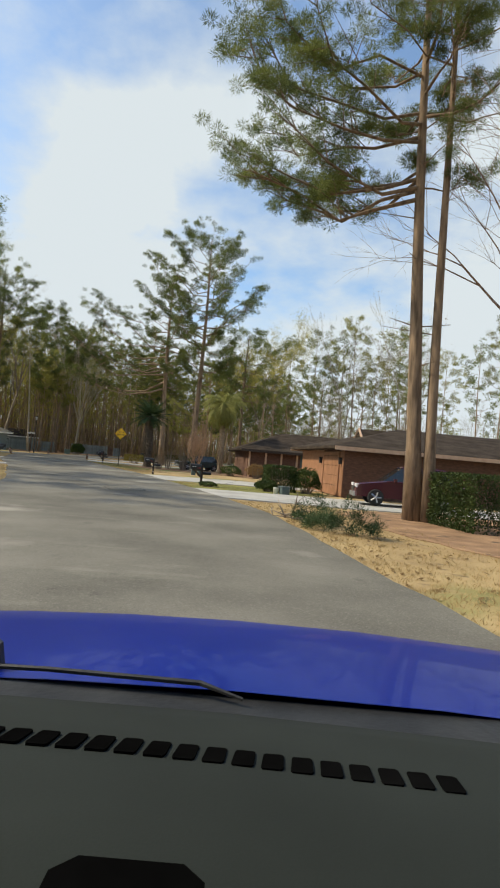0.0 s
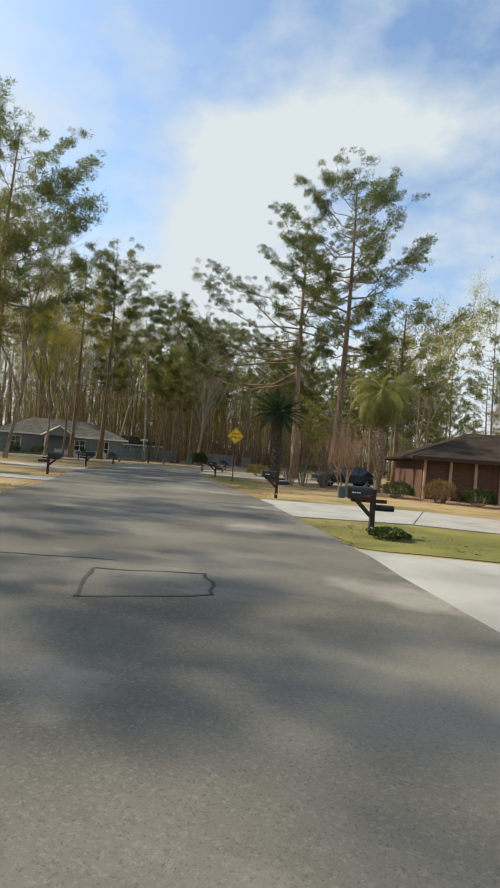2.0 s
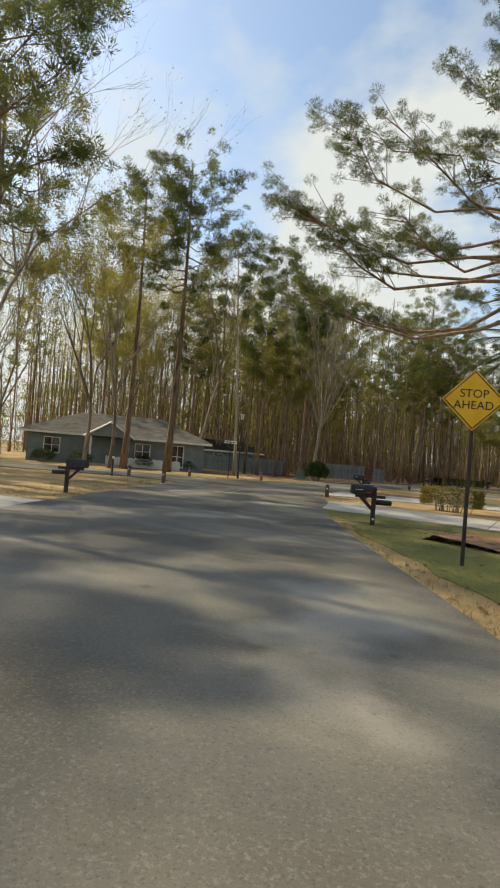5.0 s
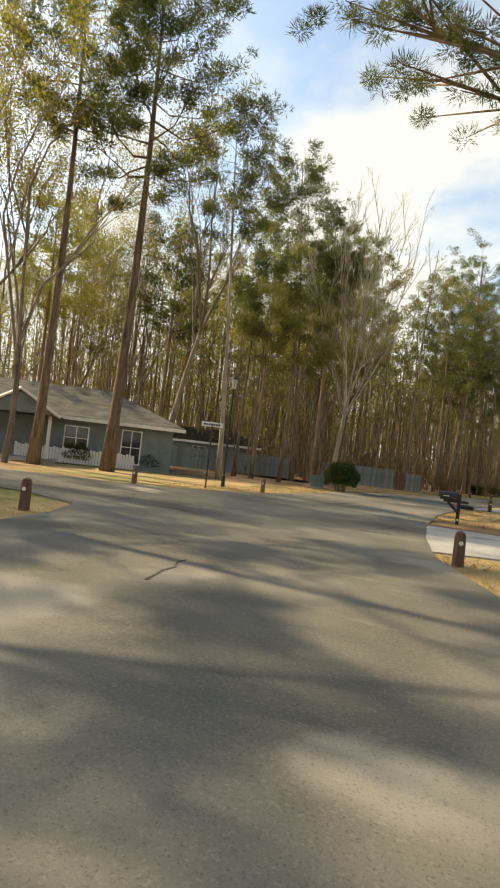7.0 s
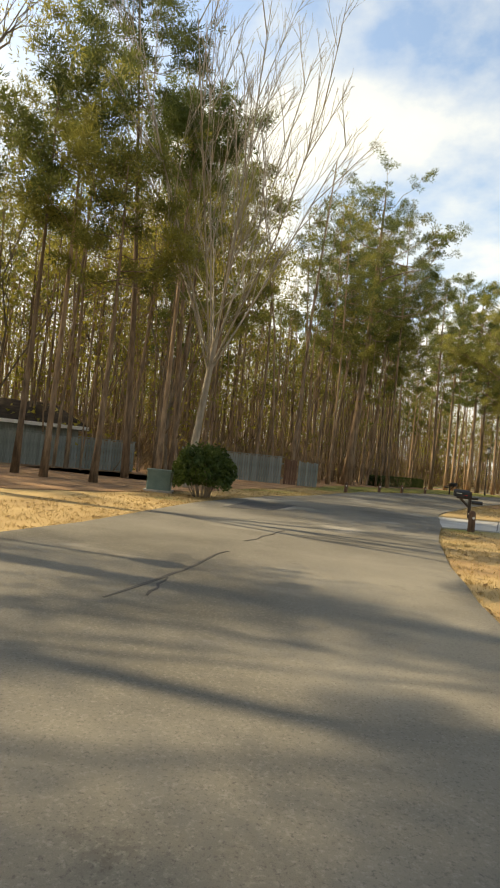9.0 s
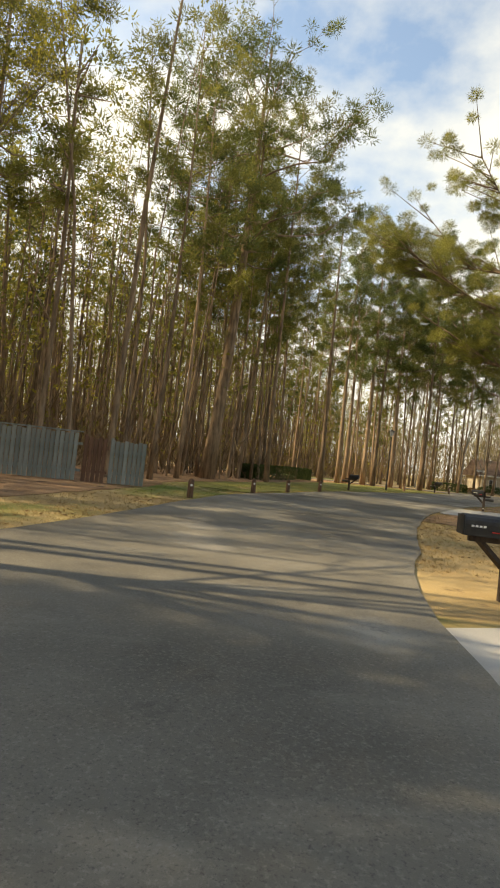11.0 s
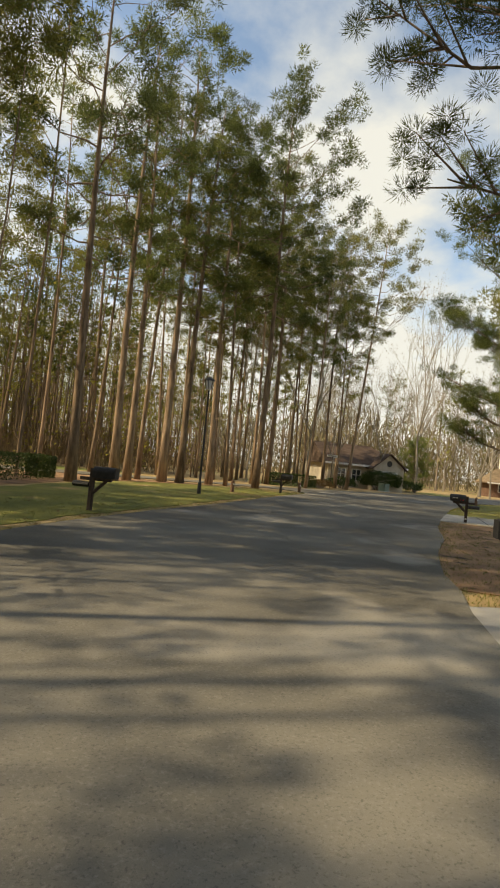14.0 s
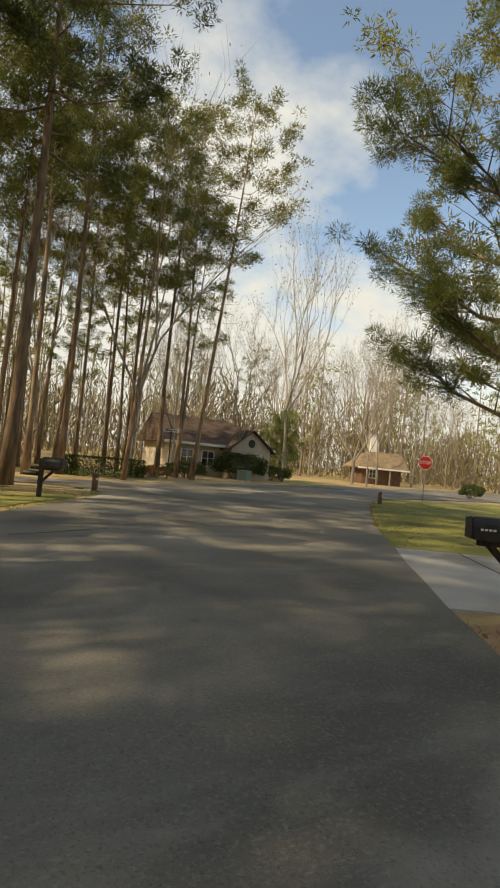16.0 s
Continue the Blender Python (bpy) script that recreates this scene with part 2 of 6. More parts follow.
M_BLUE = material("blue_car_paint", (0.001, 0.01, 0.16), (0.0015, 0.015, 0.21), scale=1.5, rough=0.4, bump=0, coat=0.15, spec=0.1)
M_DASH = material("grey_dashboard_vinyl", (0.015, 0.0185, 0.0165), (0.024, 0.029, 0.026), scale=3, rough=0.9, bump=0.06, fine=500, spec=0.15)
M_GREENBOX = material("green_enamel", (0.1, 0.16, 0.14), (0.15, 0.215, 0.19), scale=3, rough=0.55, bump=0.1)
M_HEADLAMP = material("headlamp", (0.6, 0.6, 0.6), (0.8, 0.8, 0.8), scale=3, rough=0.15, bump=0)


def ground_material():
    """Dry winter lawn, greener patches, and russet pine straw where trees stand thick."""
    m = material("winter_ground", (0.25, 0.17, 0.075), (0.44, 0.32, 0.15), scale=0.5, rough=0.95, bump=0.9, fine=24)
    n, l = m.node_tree.nodes, m.node_tree.links
    p = n["Principled BSDF"]
    base = p.inputs["Base Color"].links[0].from_socket
    geo = n.new("ShaderNodeNewGeometry")

    def mask(scale, lo, hi, seed):
        t, r, mp = n.new("ShaderNodeTexNoise"), n.new("ShaderNodeMapRange"), n.new("ShaderNodeMapping")
        mp.inputs["Location"].default_value = (seed, seed * 2, 0)
        t.inputs["Scale"].default_value, t.inputs["Detail"].default_value, t.inputs["Roughness"].default_value = scale, 6, 0.65
        r.inputs[1].default_value, r.inputs[2].default_value = lo, hi
        l.new(geo.outputs["Position"], mp.inputs["Vector"])
        l.new(mp.outputs[0], t.inputs["Vector"])
        l.new(t.outputs["Fac"], r.inputs[0])
        return r.outputs[0]
    for colour, scale, lo, hi, seed in (((0.11, 0.15, 0.025), 0.085, 0.53, 0.63, 3.1), ((0.17, 0.085, 0.04), 0.07, 0.56, 0.68, 11.0), ((0.075, 0.05, 0.03), 1.4, 0.6, 0.75, 5.0)):
        mx = n.new("ShaderNodeMix")
        mx.data_type, mx.inputs["B"].default_value = "RGBA", (*colour, 1)
        l.new(mask(scale, lo, hi, seed), mx.inputs["Factor"])
        l.new(base, mx.inputs["A"])
        base = mx.outputs["Result"]
    l.new(base, p.inputs["Base Color"])
    return m


M_GROUND = ground_material()
M_STRAW = material("pine_straw", (0.17, 0.095, 0.05), (0.36, 0.22, 0.12), scale=1.2, rough=0.95, bump=0.9, fine=30, spots=((0.08, 0.05, 0.03), 1.5, 0.6))
M_LAWN = material("green_lawn", (0.095, 0.108, 0.024), (0.23, 0.215, 0.05), scale=0.5, rough=0.95, bump=0.9, fine=24, spots=((0.28, 0.2, 0.08), 0.4, 0.6))


# ---- mesh helpers ----
class Shape:
    """Gathers vertices and faces of one mesh."""

    def __init__(self):
        self.v, self.f, self.lots = [], [], []

    def gather(self, verts, faces):
        """Many like faces at once, as arrays."""
        self.lots.append((verts, faces))
        return self

    def add(self, verts, faces):
        o = len(self.v)
        self.v.extend(verts)
        self.f.extend([tuple(i + o for i in f) for f in faces])
        return self

    def box(self, x0, y0, z0, x1, y1, z1, m=None, chamfer=0.0):
        c = min(chamfer, (x1 - x0) / 2.1, (y1 - y0) / 2.1)
        ring = [(x0 + c, y0), (x1 - c, y0), (x1, y0 + c), (x1, y1 - c), (x1 - c, y1), (x0 + c, y1), (x0, y1 - c), (x0, y0 + c)] if c > 0 else [(x0, y0), (x1, y0), (x1, y1), (x0, y1)]
        k = len(ring)
        vs = [Vector((x, y, z0)) for x, y in ring] + [Vector((x, y, z1)) for x, y in ring]
        if m:
            vs = [m @ v for v in vs]
        fs = [tuple(reversed(range(k))), tuple(range(k, 2 * k))] + [(i, (i + 1) % k, k + (i + 1) % k, k + i) for i in range(k)]
        return self.add([tuple(v) for v in vs], fs)

    def tube(self, pts, radii, n=6, cap=True):
        pts = [Vector(p) for p in pts]
        rings = []
        for i, p in enumerate(pts):
            d = (pts[min(i + 1, len(pts) - 1)] - pts[max(i - 1, 0)])
            d = d.normalized() if d.length > 1e-6 else Vector((0, 0, 1))
            a = d.cross(Vector((0.31, 0.95, 0.05)) if abs(d.y) < 0.9 else Vector((1, 0, 0))).normalized()
            b = d.cross(a)
            rings.append([tuple(p + (a * math.cos(t) + b * math.sin(t)) * radii[i]) for t in (2 * math.pi * k / n for k in range(n))])
        o = []
        for r in rings:
            o.extend(r)
        fs = [(i * n + k, i * n + (k + 1) % n, (i + 1) * n + (k + 1) % n, (i + 1) * n + k) for i in range(len(pts) - 1) for k in range(n)]
        if cap:
            fs += [tuple(reversed(range(n))), tuple(range((len(pts) - 1) * n, len(pts) * n))]
        return self.add(o, fs)

    def mesh(self, name, mat, smooth=False):
        me = bpy.data.meshes.new(name)
        if self.lots:
            vs, loops, sizes, o = [], [], [], 0
            if self.f:
                vs.append(np.array([tuple(v) for v in self.v], float))
                loops.append(np.fromiter((i for f in self.f for i in f), int))
                sizes.append(np.fromiter((len(f) for f in self.f), int))
                o = len(self.v)
            for v, f in self.lots:
                vs.append(v)
                loops.append((f + o).ravel())
                sizes.append(np.full(len(f), f.shape[1]))
                o += len(v)
            vs, loops, sizes = np.concatenate(vs), np.concatenate(loops), np.concatenate(sizes)
            me.vertices.add(len(vs))
            me.vertices.foreach_set("co", vs.astype(np.float32).ravel())
            me.loops.add(len(loops))
            me.loops.foreach_set("vertex_index", loops.astype(np.int32))
            me.polygons.add(len(sizes))
            me.polygons.foreach_set("loop_start", (np.cumsum(sizes) - sizes).astype(np.int32))
            me.update(calc_edges=True)
        else:
            me.from_pydata(self.v, [], self.f)
        me.materials.append(mat)
        me.polygons.foreach_set("use_smooth", [smooth] * len(me.polygons))
        me.update()
        return me


def part(name, shape, mat, parent=None, label="", smooth=False):
    ob = new(name, shape.mesh(name, mat, smooth))
    if parent:
        ob.parent = parent
    if label:
        tagged(ob, label)
    return ob


def thing(name, label, category, m=None, group="", kind=""):
    ob = new(name)
    tagged(ob, label, category, group, kind)
    if m is not None:
        ob.matrix_basis = m
    return ob


def polygon(name, pts, z, mat, thick=0.04):
    """A flat slab with the given outline."""
    bm = bmesh.new()
    vs = [bm.verts.new((x, y, z)) for x, y in pts]
    f = bm.faces.new(vs)
    r = bmesh.ops.extrude_face_region(bm, geom=[f])
    low = [g for g in r["geom"] if isinstance(g, bmesh.types.BMVert)]
    bmesh.ops.translate(bm, verts=low, vec=(0, 0, -thick))
    bmesh.ops.recalc_face_normals(bm, faces=bm.faces)
    bmesh.ops.triangulate(bm, faces=[g for g in bm.faces if len(g.verts) > 4])
    me = bpy.data.meshes.new(name)
    bm.to_mesh(me)
    bm.free()
    me.materials.append(mat)
    return new(name, me)


def smooth_line(pts, step=1.0, jitter=0.0, seed=0):
    """A rounded, slightly uneven line through the points."""
    rng = random.Random(seed)
    out = []
    p = [Vector((*q, 0)) for q in pts]
    for i in range(len(p) - 1):
        a, b, c, d = p[max(i - 1, 0)], p[i], p[i + 1], p[min(i + 2, len(p) - 1)]
        n = max(1, int((c - b).length / step))
        for k in range(n):
            t = k / n
            q = 0.5 * (2 * b + (c - a) * t + (2 * a - 5 * b + 4 * c - d) * t * t + (3 * b - a - 3 * c + d) * t ** 3)
            out.append((q.x + rng.uniform(-jitter, jitter), q.y + rng.uniform(-jitter, jitter)))
    out.append((p[-1].x, p[-1].y))
    return out


# ---- ground, road, drives ----
RIGHT = [(2.7, -14), (2.75, -4), (2.6, 5), (2.1, 7.8), (1.7, 10.1), (0.9, 15.2), (0.2, 17.8), (-0.9, 21.2), (-2.3, 25.3), (-4.5, 30.9), (-6.4, 35.6), (-9.2, 41.4), (-12.4, 48.2), (-14.9, 53.6),
         (-16.4, 57.2), (-17.6, 61.5), (-19.2, 65.8), (-19.9, 70.5), (-20.25, 75), (-20.3, 79), (-20.1, 83), (-19.4, 88.2), (-18.7, 94.0), (-17.2, 98.8), (-16.0, 102.9), (-13.6, 109), (-11.2, 113.3), (-8.0, 118.8),
         (-5.2, 122.4), (-1.5, 127.5), (2.3, 132.1), (7.2, 137.7), (12.4, 143.0), (16, 146.2), (21.5, 149.2), (33, 151.5), (60, 157), (110, 166)]
LEFT = [(-6.4, -14), (-6.5, 0), (-7.3, 12), (-9.0, 20.6), (-11.2, 26.2), (-15.0, 35.0), (-18.9, 43.0), (-20.4, 46.6), (-22.2, 51.6), (-23.9, 56), (-25.2, 60), (-26.0, 62.9), (-26.9, 64.5), (-28.8, 65.1), (-31.9, 64.2), (-39, 59.5), (-60, 46)]
FAR = [(-64, 52), (-44, 64.8), (-38.0, 68.2), (-33.7, 70.4), (-30.9, 71.4), (-28.9, 73.2), (-27.5, 76), (-26.9, 80), (-26.8, 84), (-26.5, 88), (-25.6, 92.5), (-24.2, 97), (-23.1, 102), (-21.9, 107), (-20.6, 110.2), (-19.0, 113.2), (-16.0, 119.4),
       (-13.0, 124.2), (-9.9, 128.4), (-6.8, 132.9), (-4.0, 136.9), (-1.2, 140.6), (-0.2, 142.8), (-0.9, 144.6), (-3.5, 145.2), (-12, 143.8), (-40, 137)]
END = [(-40, 142), (-12, 147.2), (-3, 147.9), (2.3, 148.9), (10.4, 152.7), (28, 161.5), (60, 174), (105, 186)]


def build_ground():
    bm = bmesh.new()
    xs = [-900, -400, -200, -120] + [-100 + 5 * i for i in range(45)] + [160, 240, 450, 950]
    ys = [-700, -300, -120, -60] + [-30 + 6 * i for i in range(46)] + [280, 360, 600, 1300]
    grid = [[bm.verts.new((x, y, -0.03)) for x in xs] for y in ys]
    for j in range(len(ys) - 1):
        for i in range(len(xs) - 1):
            bm.faces.new((grid[j][i], grid[j][i + 1], grid[j + 1][i + 1], grid[j + 1][i]))
    me = bpy.data.meshes.new("ground")
    bm.to_mesh(me)
    bm.free()
    me.materials.append(M_GROUND)
    tagged(new("ground", me), "dry tan winter lawn with green patches and leaf litter", "ground", kind="structure")
    ring = smooth_line(RIGHT, 1.2, 0.05, 1) + list(reversed(smooth_line(END, 1.5, 0.05, 2))) + list(reversed(smooth_line(FAR, 1.2, 0.05, 3))) + list(reversed(smooth_line(LEFT, 1.2, 0.05, 4)))
    tagged(polygon("road", ring, 0.012, M_ASPHALT), "worn grey asphalt residential road without kerbs", "road", kind="structure")


build_ground()
DRIVES = {
    "driveway_1": [(-0.8, 21.5), (3.5, 21.0), (7, 21.2), (16, 22), (16, 26.8), (2.4, 26.4), (-2.3, 25.7)],
    "driveway_2": [(-4.5, 31.2), (-1.4, 32.2), (2, 32.0), (14, 36.5), (14, 41.5), (2, 37.2), (-0.6, 38.0), (-6.5, 36.2)],
    "driveway_3": [(-16.7, 58.2), (-11.2, 57.0), (-2.0, 59.5), (-2, 63), (-11, 61.2), (-17.7, 62.3)],
    "driveway_4": [(-19.3, 66.8), (-17.3, 67.4), (-8, 69.5), (-8, 74), (-17.5, 72.6), (-20.15, 72.6)],
    "driveway_5": [(-19.3, 88.3), (-17.8, 88.7), (-8, 91.4), (-8, 95.5), (-16.6, 93.2), (-18.8, 92.1)],
    "driveway_6": [(-12.0, 110.8), (-10.6, 110.4), (-3, 108.6), (-1, 112.8), (-7.0, 115.6), (-9.6, 115.3)],
    "driveway_7": [(-0.6, 128.8), (1.2, 127.5), (10, 121.5), (13, 125.5), (4.5, 131.2), (2.4, 132.2)],
    "driveway_8": [(-15.2, 35.6), (-17.5, 34.9), (-32, 31), (-33, 34), (-17.6, 37.0), (-16.2, 37.4)],
    "driveway_9": [(-20.6, 47.0), (-23, 46.0), (-40, 40), (-41, 43.5), (-24, 49.6), (-21.7, 49.8)],
}


def under_road(pts, reach=0.7):
    """The outline with its roadside corners carried on beneath the asphalt."""
    edge = [Vector(p) for line in (RIGHT, LEFT, FAR) for p in smooth_line(line, 0.5)]
    c = sum((Vector(p) for p in pts), Vector((0, 0))) / len(pts)
    out = []
    for p in map(Vector, pts):
        near = min((p - e).length for e in edge)
        out.append(tuple(p + (p - c).normalized() * reach) if near < 1.1 else tuple(p))
    return out


for nm, pts in DRIVES.items():
    tagged(polygon(nm, under_road(pts), 0.007, M_CONCRETE), "pale concrete driveway meeting the asphalt road", "driveway", kind="structure")
for nm, mat, lab, pts in (
        ("lawn_1", M_LAWN, "patchy green lawn beside the road", [(-20.9, 110.6), (-16.3, 120), (-10.2, 129), (-4.5, 137.2), (-1.6, 141), (-6, 142), (-12, 139), (-16, 131), (-20, 122), (-24, 113)]),
        ("lawn_2", M_LAWN, "patchy green lawn at the street corner", [(2.6, 132.5), (7.4, 137.6), (12.6, 142.9), (16.5, 146), (24, 148), (34, 148), (24, 138), (12, 131), (5, 131)]),
        ("lawn_3", M_LAWN, "strip of green lawn beside a driveway", [(-15.5, 54.6), (-12.5, 55.0), (-6.0, 56.2), (-6, 58.5), (-11.4, 57.8), (-17, 59.4)]),
        ("lawn_4", M_LAWN, "strip of green lawn between two driveways", [(-2.6, 26.3), (2.2, 27.0), (4, 30), (1.8, 31.6), (-1.4, 31.8), (-4.3, 30.6)]),
        ("lawn_5", M_LAWN, "bright green strip of lawn near the warning sign", [(-9.9, 45.2), (-8.0, 46.0), (-9.6, 50.4), (-12.2, 53.4), (-13.6, 55.0), (-14.5, 53.6), (-12.9, 50.2)]),
        ("pine_straw_bed_1", M_STRAW, "russet pine straw under trees", [(4.5, 12), (7, 10), (16, 12), (16, 20.6), (4.2, 20.4), (3.4, 16)]),
        ("pine_straw_bed_2", M_STRAW, "russet pine straw at the edge of the woods", [(-27.5, 96), (-24.6, 108), (-24.3, 112.5), (-20.2, 122.4), (-16.3, 131.5), (-12.2, 139.5), (-6.2, 142.3), (-7, 143.8), (-40, 138), (-60, 120), (-40, 96)]),
        ("pine_straw_bed_3", M_STRAW, "russet mulch bed under palms and shrubs", [(-12.5, 52.5), (-8, 49.8), (-2, 47.0), (4, 45.5), (4, 56), (-3, 57), (-11.5, 55.2)]),
        ("pine_straw_bed_5", M_STRAW, "russet pine straw along the road verge", [(-15.0, 105.6), (-13.2, 109.4), (-12.4, 110.6), (-10.4, 110), (-4, 108), (-5, 103), (-11, 103.4)]),
        ("pine_straw_bed_6", M_STRAW, "russet pine straw below the verge pines", [(-9.2, 116.9), (-7.7, 119.3), (-4.9, 122.9), (-1.2, 127.9), (0.8, 127), (6, 122), (2, 115), (-6, 115.7)]),
        ("pine_straw_bed_4", M_STRAW, "russet pine straw between tree trunks", [(-29, 88.5), (-28, 95), (-34, 99), (-40, 92), (-38, 84), (-32, 84)])):
    tagged(polygon(nm, smooth_line(pts + pts[:1], 0.8, 0.12, len(nm))[:-1], -0.012, mat, 0.012), lab, "ground cover", kind="structure")


# ---- trees ----
def unit(a):
    return a / np.maximum(np.linalg.norm(a, axis=-1, keepdims=True), 1e-9)


def tufts(shape, centres, radii, seed, needles, length, width, flat=0.7, lift=0.35):
    """Rounded tufts of needles round the twig ends, thicker and pointing more towards the upper side."""
    g = np.random.default_rng(seed)
    c, r = np.repeat(np.array(centres, float).reshape(-1, 3), needles, 0), np.repeat(np.array(radii, float).reshape(-1), needles)[:, None]
    n = len(c)
    b = unit(g.normal(size=(n, 3)))
    d = unit(b * 1.1 + g.normal(size=(n, 3)) * 0.3 + (0, 0, lift))
    p = c + b * r * (g.random((n, 1)) ** 0.5) * (1, 1, flat) * 0.85
    w = unit(np.cross(d, g.normal(size=(n, 3)))) * width
    q = p + d * length * (0.65 + 0.6 * g.random((n, 1)))
    shape.gather(np.stack([p - w, p + w, q], 1).reshape(-1, 3), np.arange(3 * n).reshape(-1, 3))


def blades(shape, centres, seed, size, slim=0.7):
    """Small leaves turned every way at the centres."""
    g = np.random.default_rng(seed)
    c = np.array(centres, float).reshape(-1, 3)
    n = len(c)
    a = unit(g.normal(size=(n, 3)))
    b = unit(np.cross(a, g.normal(size=(n, 3)))) * size * slim
    a = a * size * (0.7 + 0.6 * g.random((n, 1)))
    shape.gather(np.stack([c - a, c + b, c + a * 0.6 - b * 0.6], 1).reshape(-1, 3), np.arange(3 * n).reshape(-1, 3))


def stems(shape, foot, head, r0, r1, sides=5, bow=0.0, seed=0):
    """Many straight or slightly bowed tapering stems at once."""
    g = np.random.default_rng(seed)
    foot, head = np.array(foot, float), np.array(head, float)
    n = len(foot)
    r0, r1 = np.broadcast_to(np.array(r0, float), (n,)), np.broadcast_to(np.array(r1, float), (n,))
    d = unit(head - foot)
    a = unit(np.cross(d, np.where(np.abs(d[:, 2:3]) < 0.9, (0.0, 0.0, 1.0), (0.3, 0.95, 0.0))))
    b = np.cross(d, a)
    mid = (foot + head) / 2 + g.normal(size=(n, 3)) * bow * np.linalg.norm(head - foot, axis=1, keepdims=True) * (1, 1, 0)
    t = np.arange(sides) * 2 * np.pi / sides
    rings = [(p[:, None, :] + (a[:, None, :] * np.cos(t)[None, :, None] + b[:, None, :] * np.sin(t)[None, :, None]) * r[:, None, None]) for p, r in ((foot, r0), (mid, (r0 + r1) * 0.52), (head, r1))]
    v = np.stack(rings, 1).reshape(-1, 3)
    k = np.arange(sides)
    one = np.concatenate([np.stack([j * sides + k, j * sides + (k + 1) % sides, (j + 1) * sides + (k + 1) % sides, (j + 1) * sides + k], 1) for j in (0, 1)])
    shape.gather(v, (one[None] + (np.arange(n) * 3 * sides)[:, None, None]).reshape(-1, 4))


FINE = dict(needles=180, radius=0.33, length=0.15, width=0.0085)
NEAR = dict(needles=70, radius=0.46, length=0.22, width=0.023)
CLOSE = dict(needles=280, radius=0.26, length=0.13, width=0.006)
EDGE = dict(needles=52, radius=0.46, length=0.2, width=0.024)
DEEP = dict(needles=14, radius=0.6, length=0.32, width=0.062)
MIDDLE = dict(needles=30, radius=0.52, length=0.25, width=0.037)


def pine(seed, height, start, spread, r0, limbs=34, grain=NEAR, lean=(0, 0), sides=9, dense=1.5, widest=0.3, taper=0.86, boughs=(), stubs=5, bare=0.45):
    """Trunk and crown of a loblolly pine: uneven upswept limbs that carry rounded tufts on their outer half.
    start: where the crown begins, as a share of the height; boughs: single long limbs (direction, height, length, rise)."""
    rng = random.Random(seed)
    wood, crown = Shape(), Shape()
    k = 9
    axis = [Vector((lean[0] * t * height + (math.sin(3 * t + seed) - math.sin(seed)) * 0.011 * height, lean[1] * t * height + (math.cos(2.4 * t + seed) - math.cos(seed)) * 0.01 * height, height * t)) for t in (i / k for i in range(k + 1))]
    rad = [r0 * (1.0 - taper * (i / k) ** 0.9) * (1.28 if i == 0 else 1) for i in range(k + 1)]
    wood.tube(axis, rad, sides)

    def at(t):
        i = min(int(t * k), k - 1)
        return axis[i].lerp(axis[i + 1], t * k - i), rad[i] + (rad[i + 1] - rad[i]) * (t * k - i)
    for j in range(stubs):
        p, r = at(start * rng.uniform(0.45, 1.0))
        az = rng.uniform(0, 6.283)
        b = p + Vector((math.cos(az), math.sin(az), 0.15)) * rng.uniform(0.5, 1.8)
        wood.tube([p, b], [r * 0.16, r * 0.05], 3, False)
    plan = []
    for j in range(limbs):
        u = (j + rng.uniform(0, 0.9)) / limbs
        env = 0.5 + 0.5 * u / widest if u < widest else math.sqrt(max(0.02, 1 - ((u - widest) / (1.03 - widest)) ** 2))
        length = spread * env * (rng.uniform(0.75, 1.1) if rng.random() < 0.55 else rng.uniform(0.3, 0.7)) + 0.3
        plan.append((start + (0.975 - start) * u, j * 2.4 + rng.uniform(-0.7, 0.7), length, rng.uniform(-0.15, 0.2) + 0.75 * u))
    for az, h, length, rise in boughs:
        plan.append((h / height, radians(az), length, rise))
    centres, radii = [], []
    big = grain["radius"]
    for t, az, L, rise in plan:
        p, r = at(t)
        h = Vector((math.cos(az), math.sin(az), 0))
        pts = [p + h * L * s + Vector((0, 0, L * (rise * s + 0.22 * s * s - 0.16 * math.sin(2.6 * s)))) + Vector((rng.gauss(0, 0.045), rng.gauss(0, 0.045), rng.gauss(0, 0.035))) * L * (s > 0) for s in (0, 0.25, 0.5, 0.75, 1.0)]
        lr = max(0.018, min(r * 0.5, 0.02 * L))
        wood.tube(pts, [lr, lr * 0.82, lr * 0.62, lr * 0.42, lr * 0.18], 4, False)
        for q in range(2 + int(L * dense)):
            s = 1.0 if q == 0 else bare + (1 - bare) * rng.random() ** 0.8
            i = min(int(s * 4), 3)
            a = pts[i].lerp(pts[i + 1], s * 4 - i)
            side = rng.uniform(-1.2, 1.2)
            e = Vector((math.cos(az + side), math.sin(az + side), rng.uniform(0.05, 0.8)))
            b = a + e * (L * rng.uniform(0.08, 0.24) + 0.25)
            if q:
                wood.tube([a, b], [lr * 0.3, lr * 0.1], 3, False)
            centres.append(b)
            radii.append(big * rng.uniform(0.75, 1.3))
            if rng.random() < 0.7:
                centres.append(a.lerp(b, 0.45) + Vector((rng.gauss(0, 0.2), rng.gauss(0, 0.2), rng.gauss(0.1, 0.15))))
                radii.append(big * rng.uniform(0.6, 1.0))
            if rng.random() < 0.5:
                centres.append(b + Vector((rng.gauss(0, 0.4), rng.gauss(0, 0.4), rng.gauss(0.1, 0.2))))
                radii.append(big * rng.uniform(0.6, 1.05))
    for z in range(5):
        centres.append(axis[-1] + Vector((rng.gauss(0, 0.35), rng.gauss(0, 0.35), -0.4 * z)))
        radii.append(big)
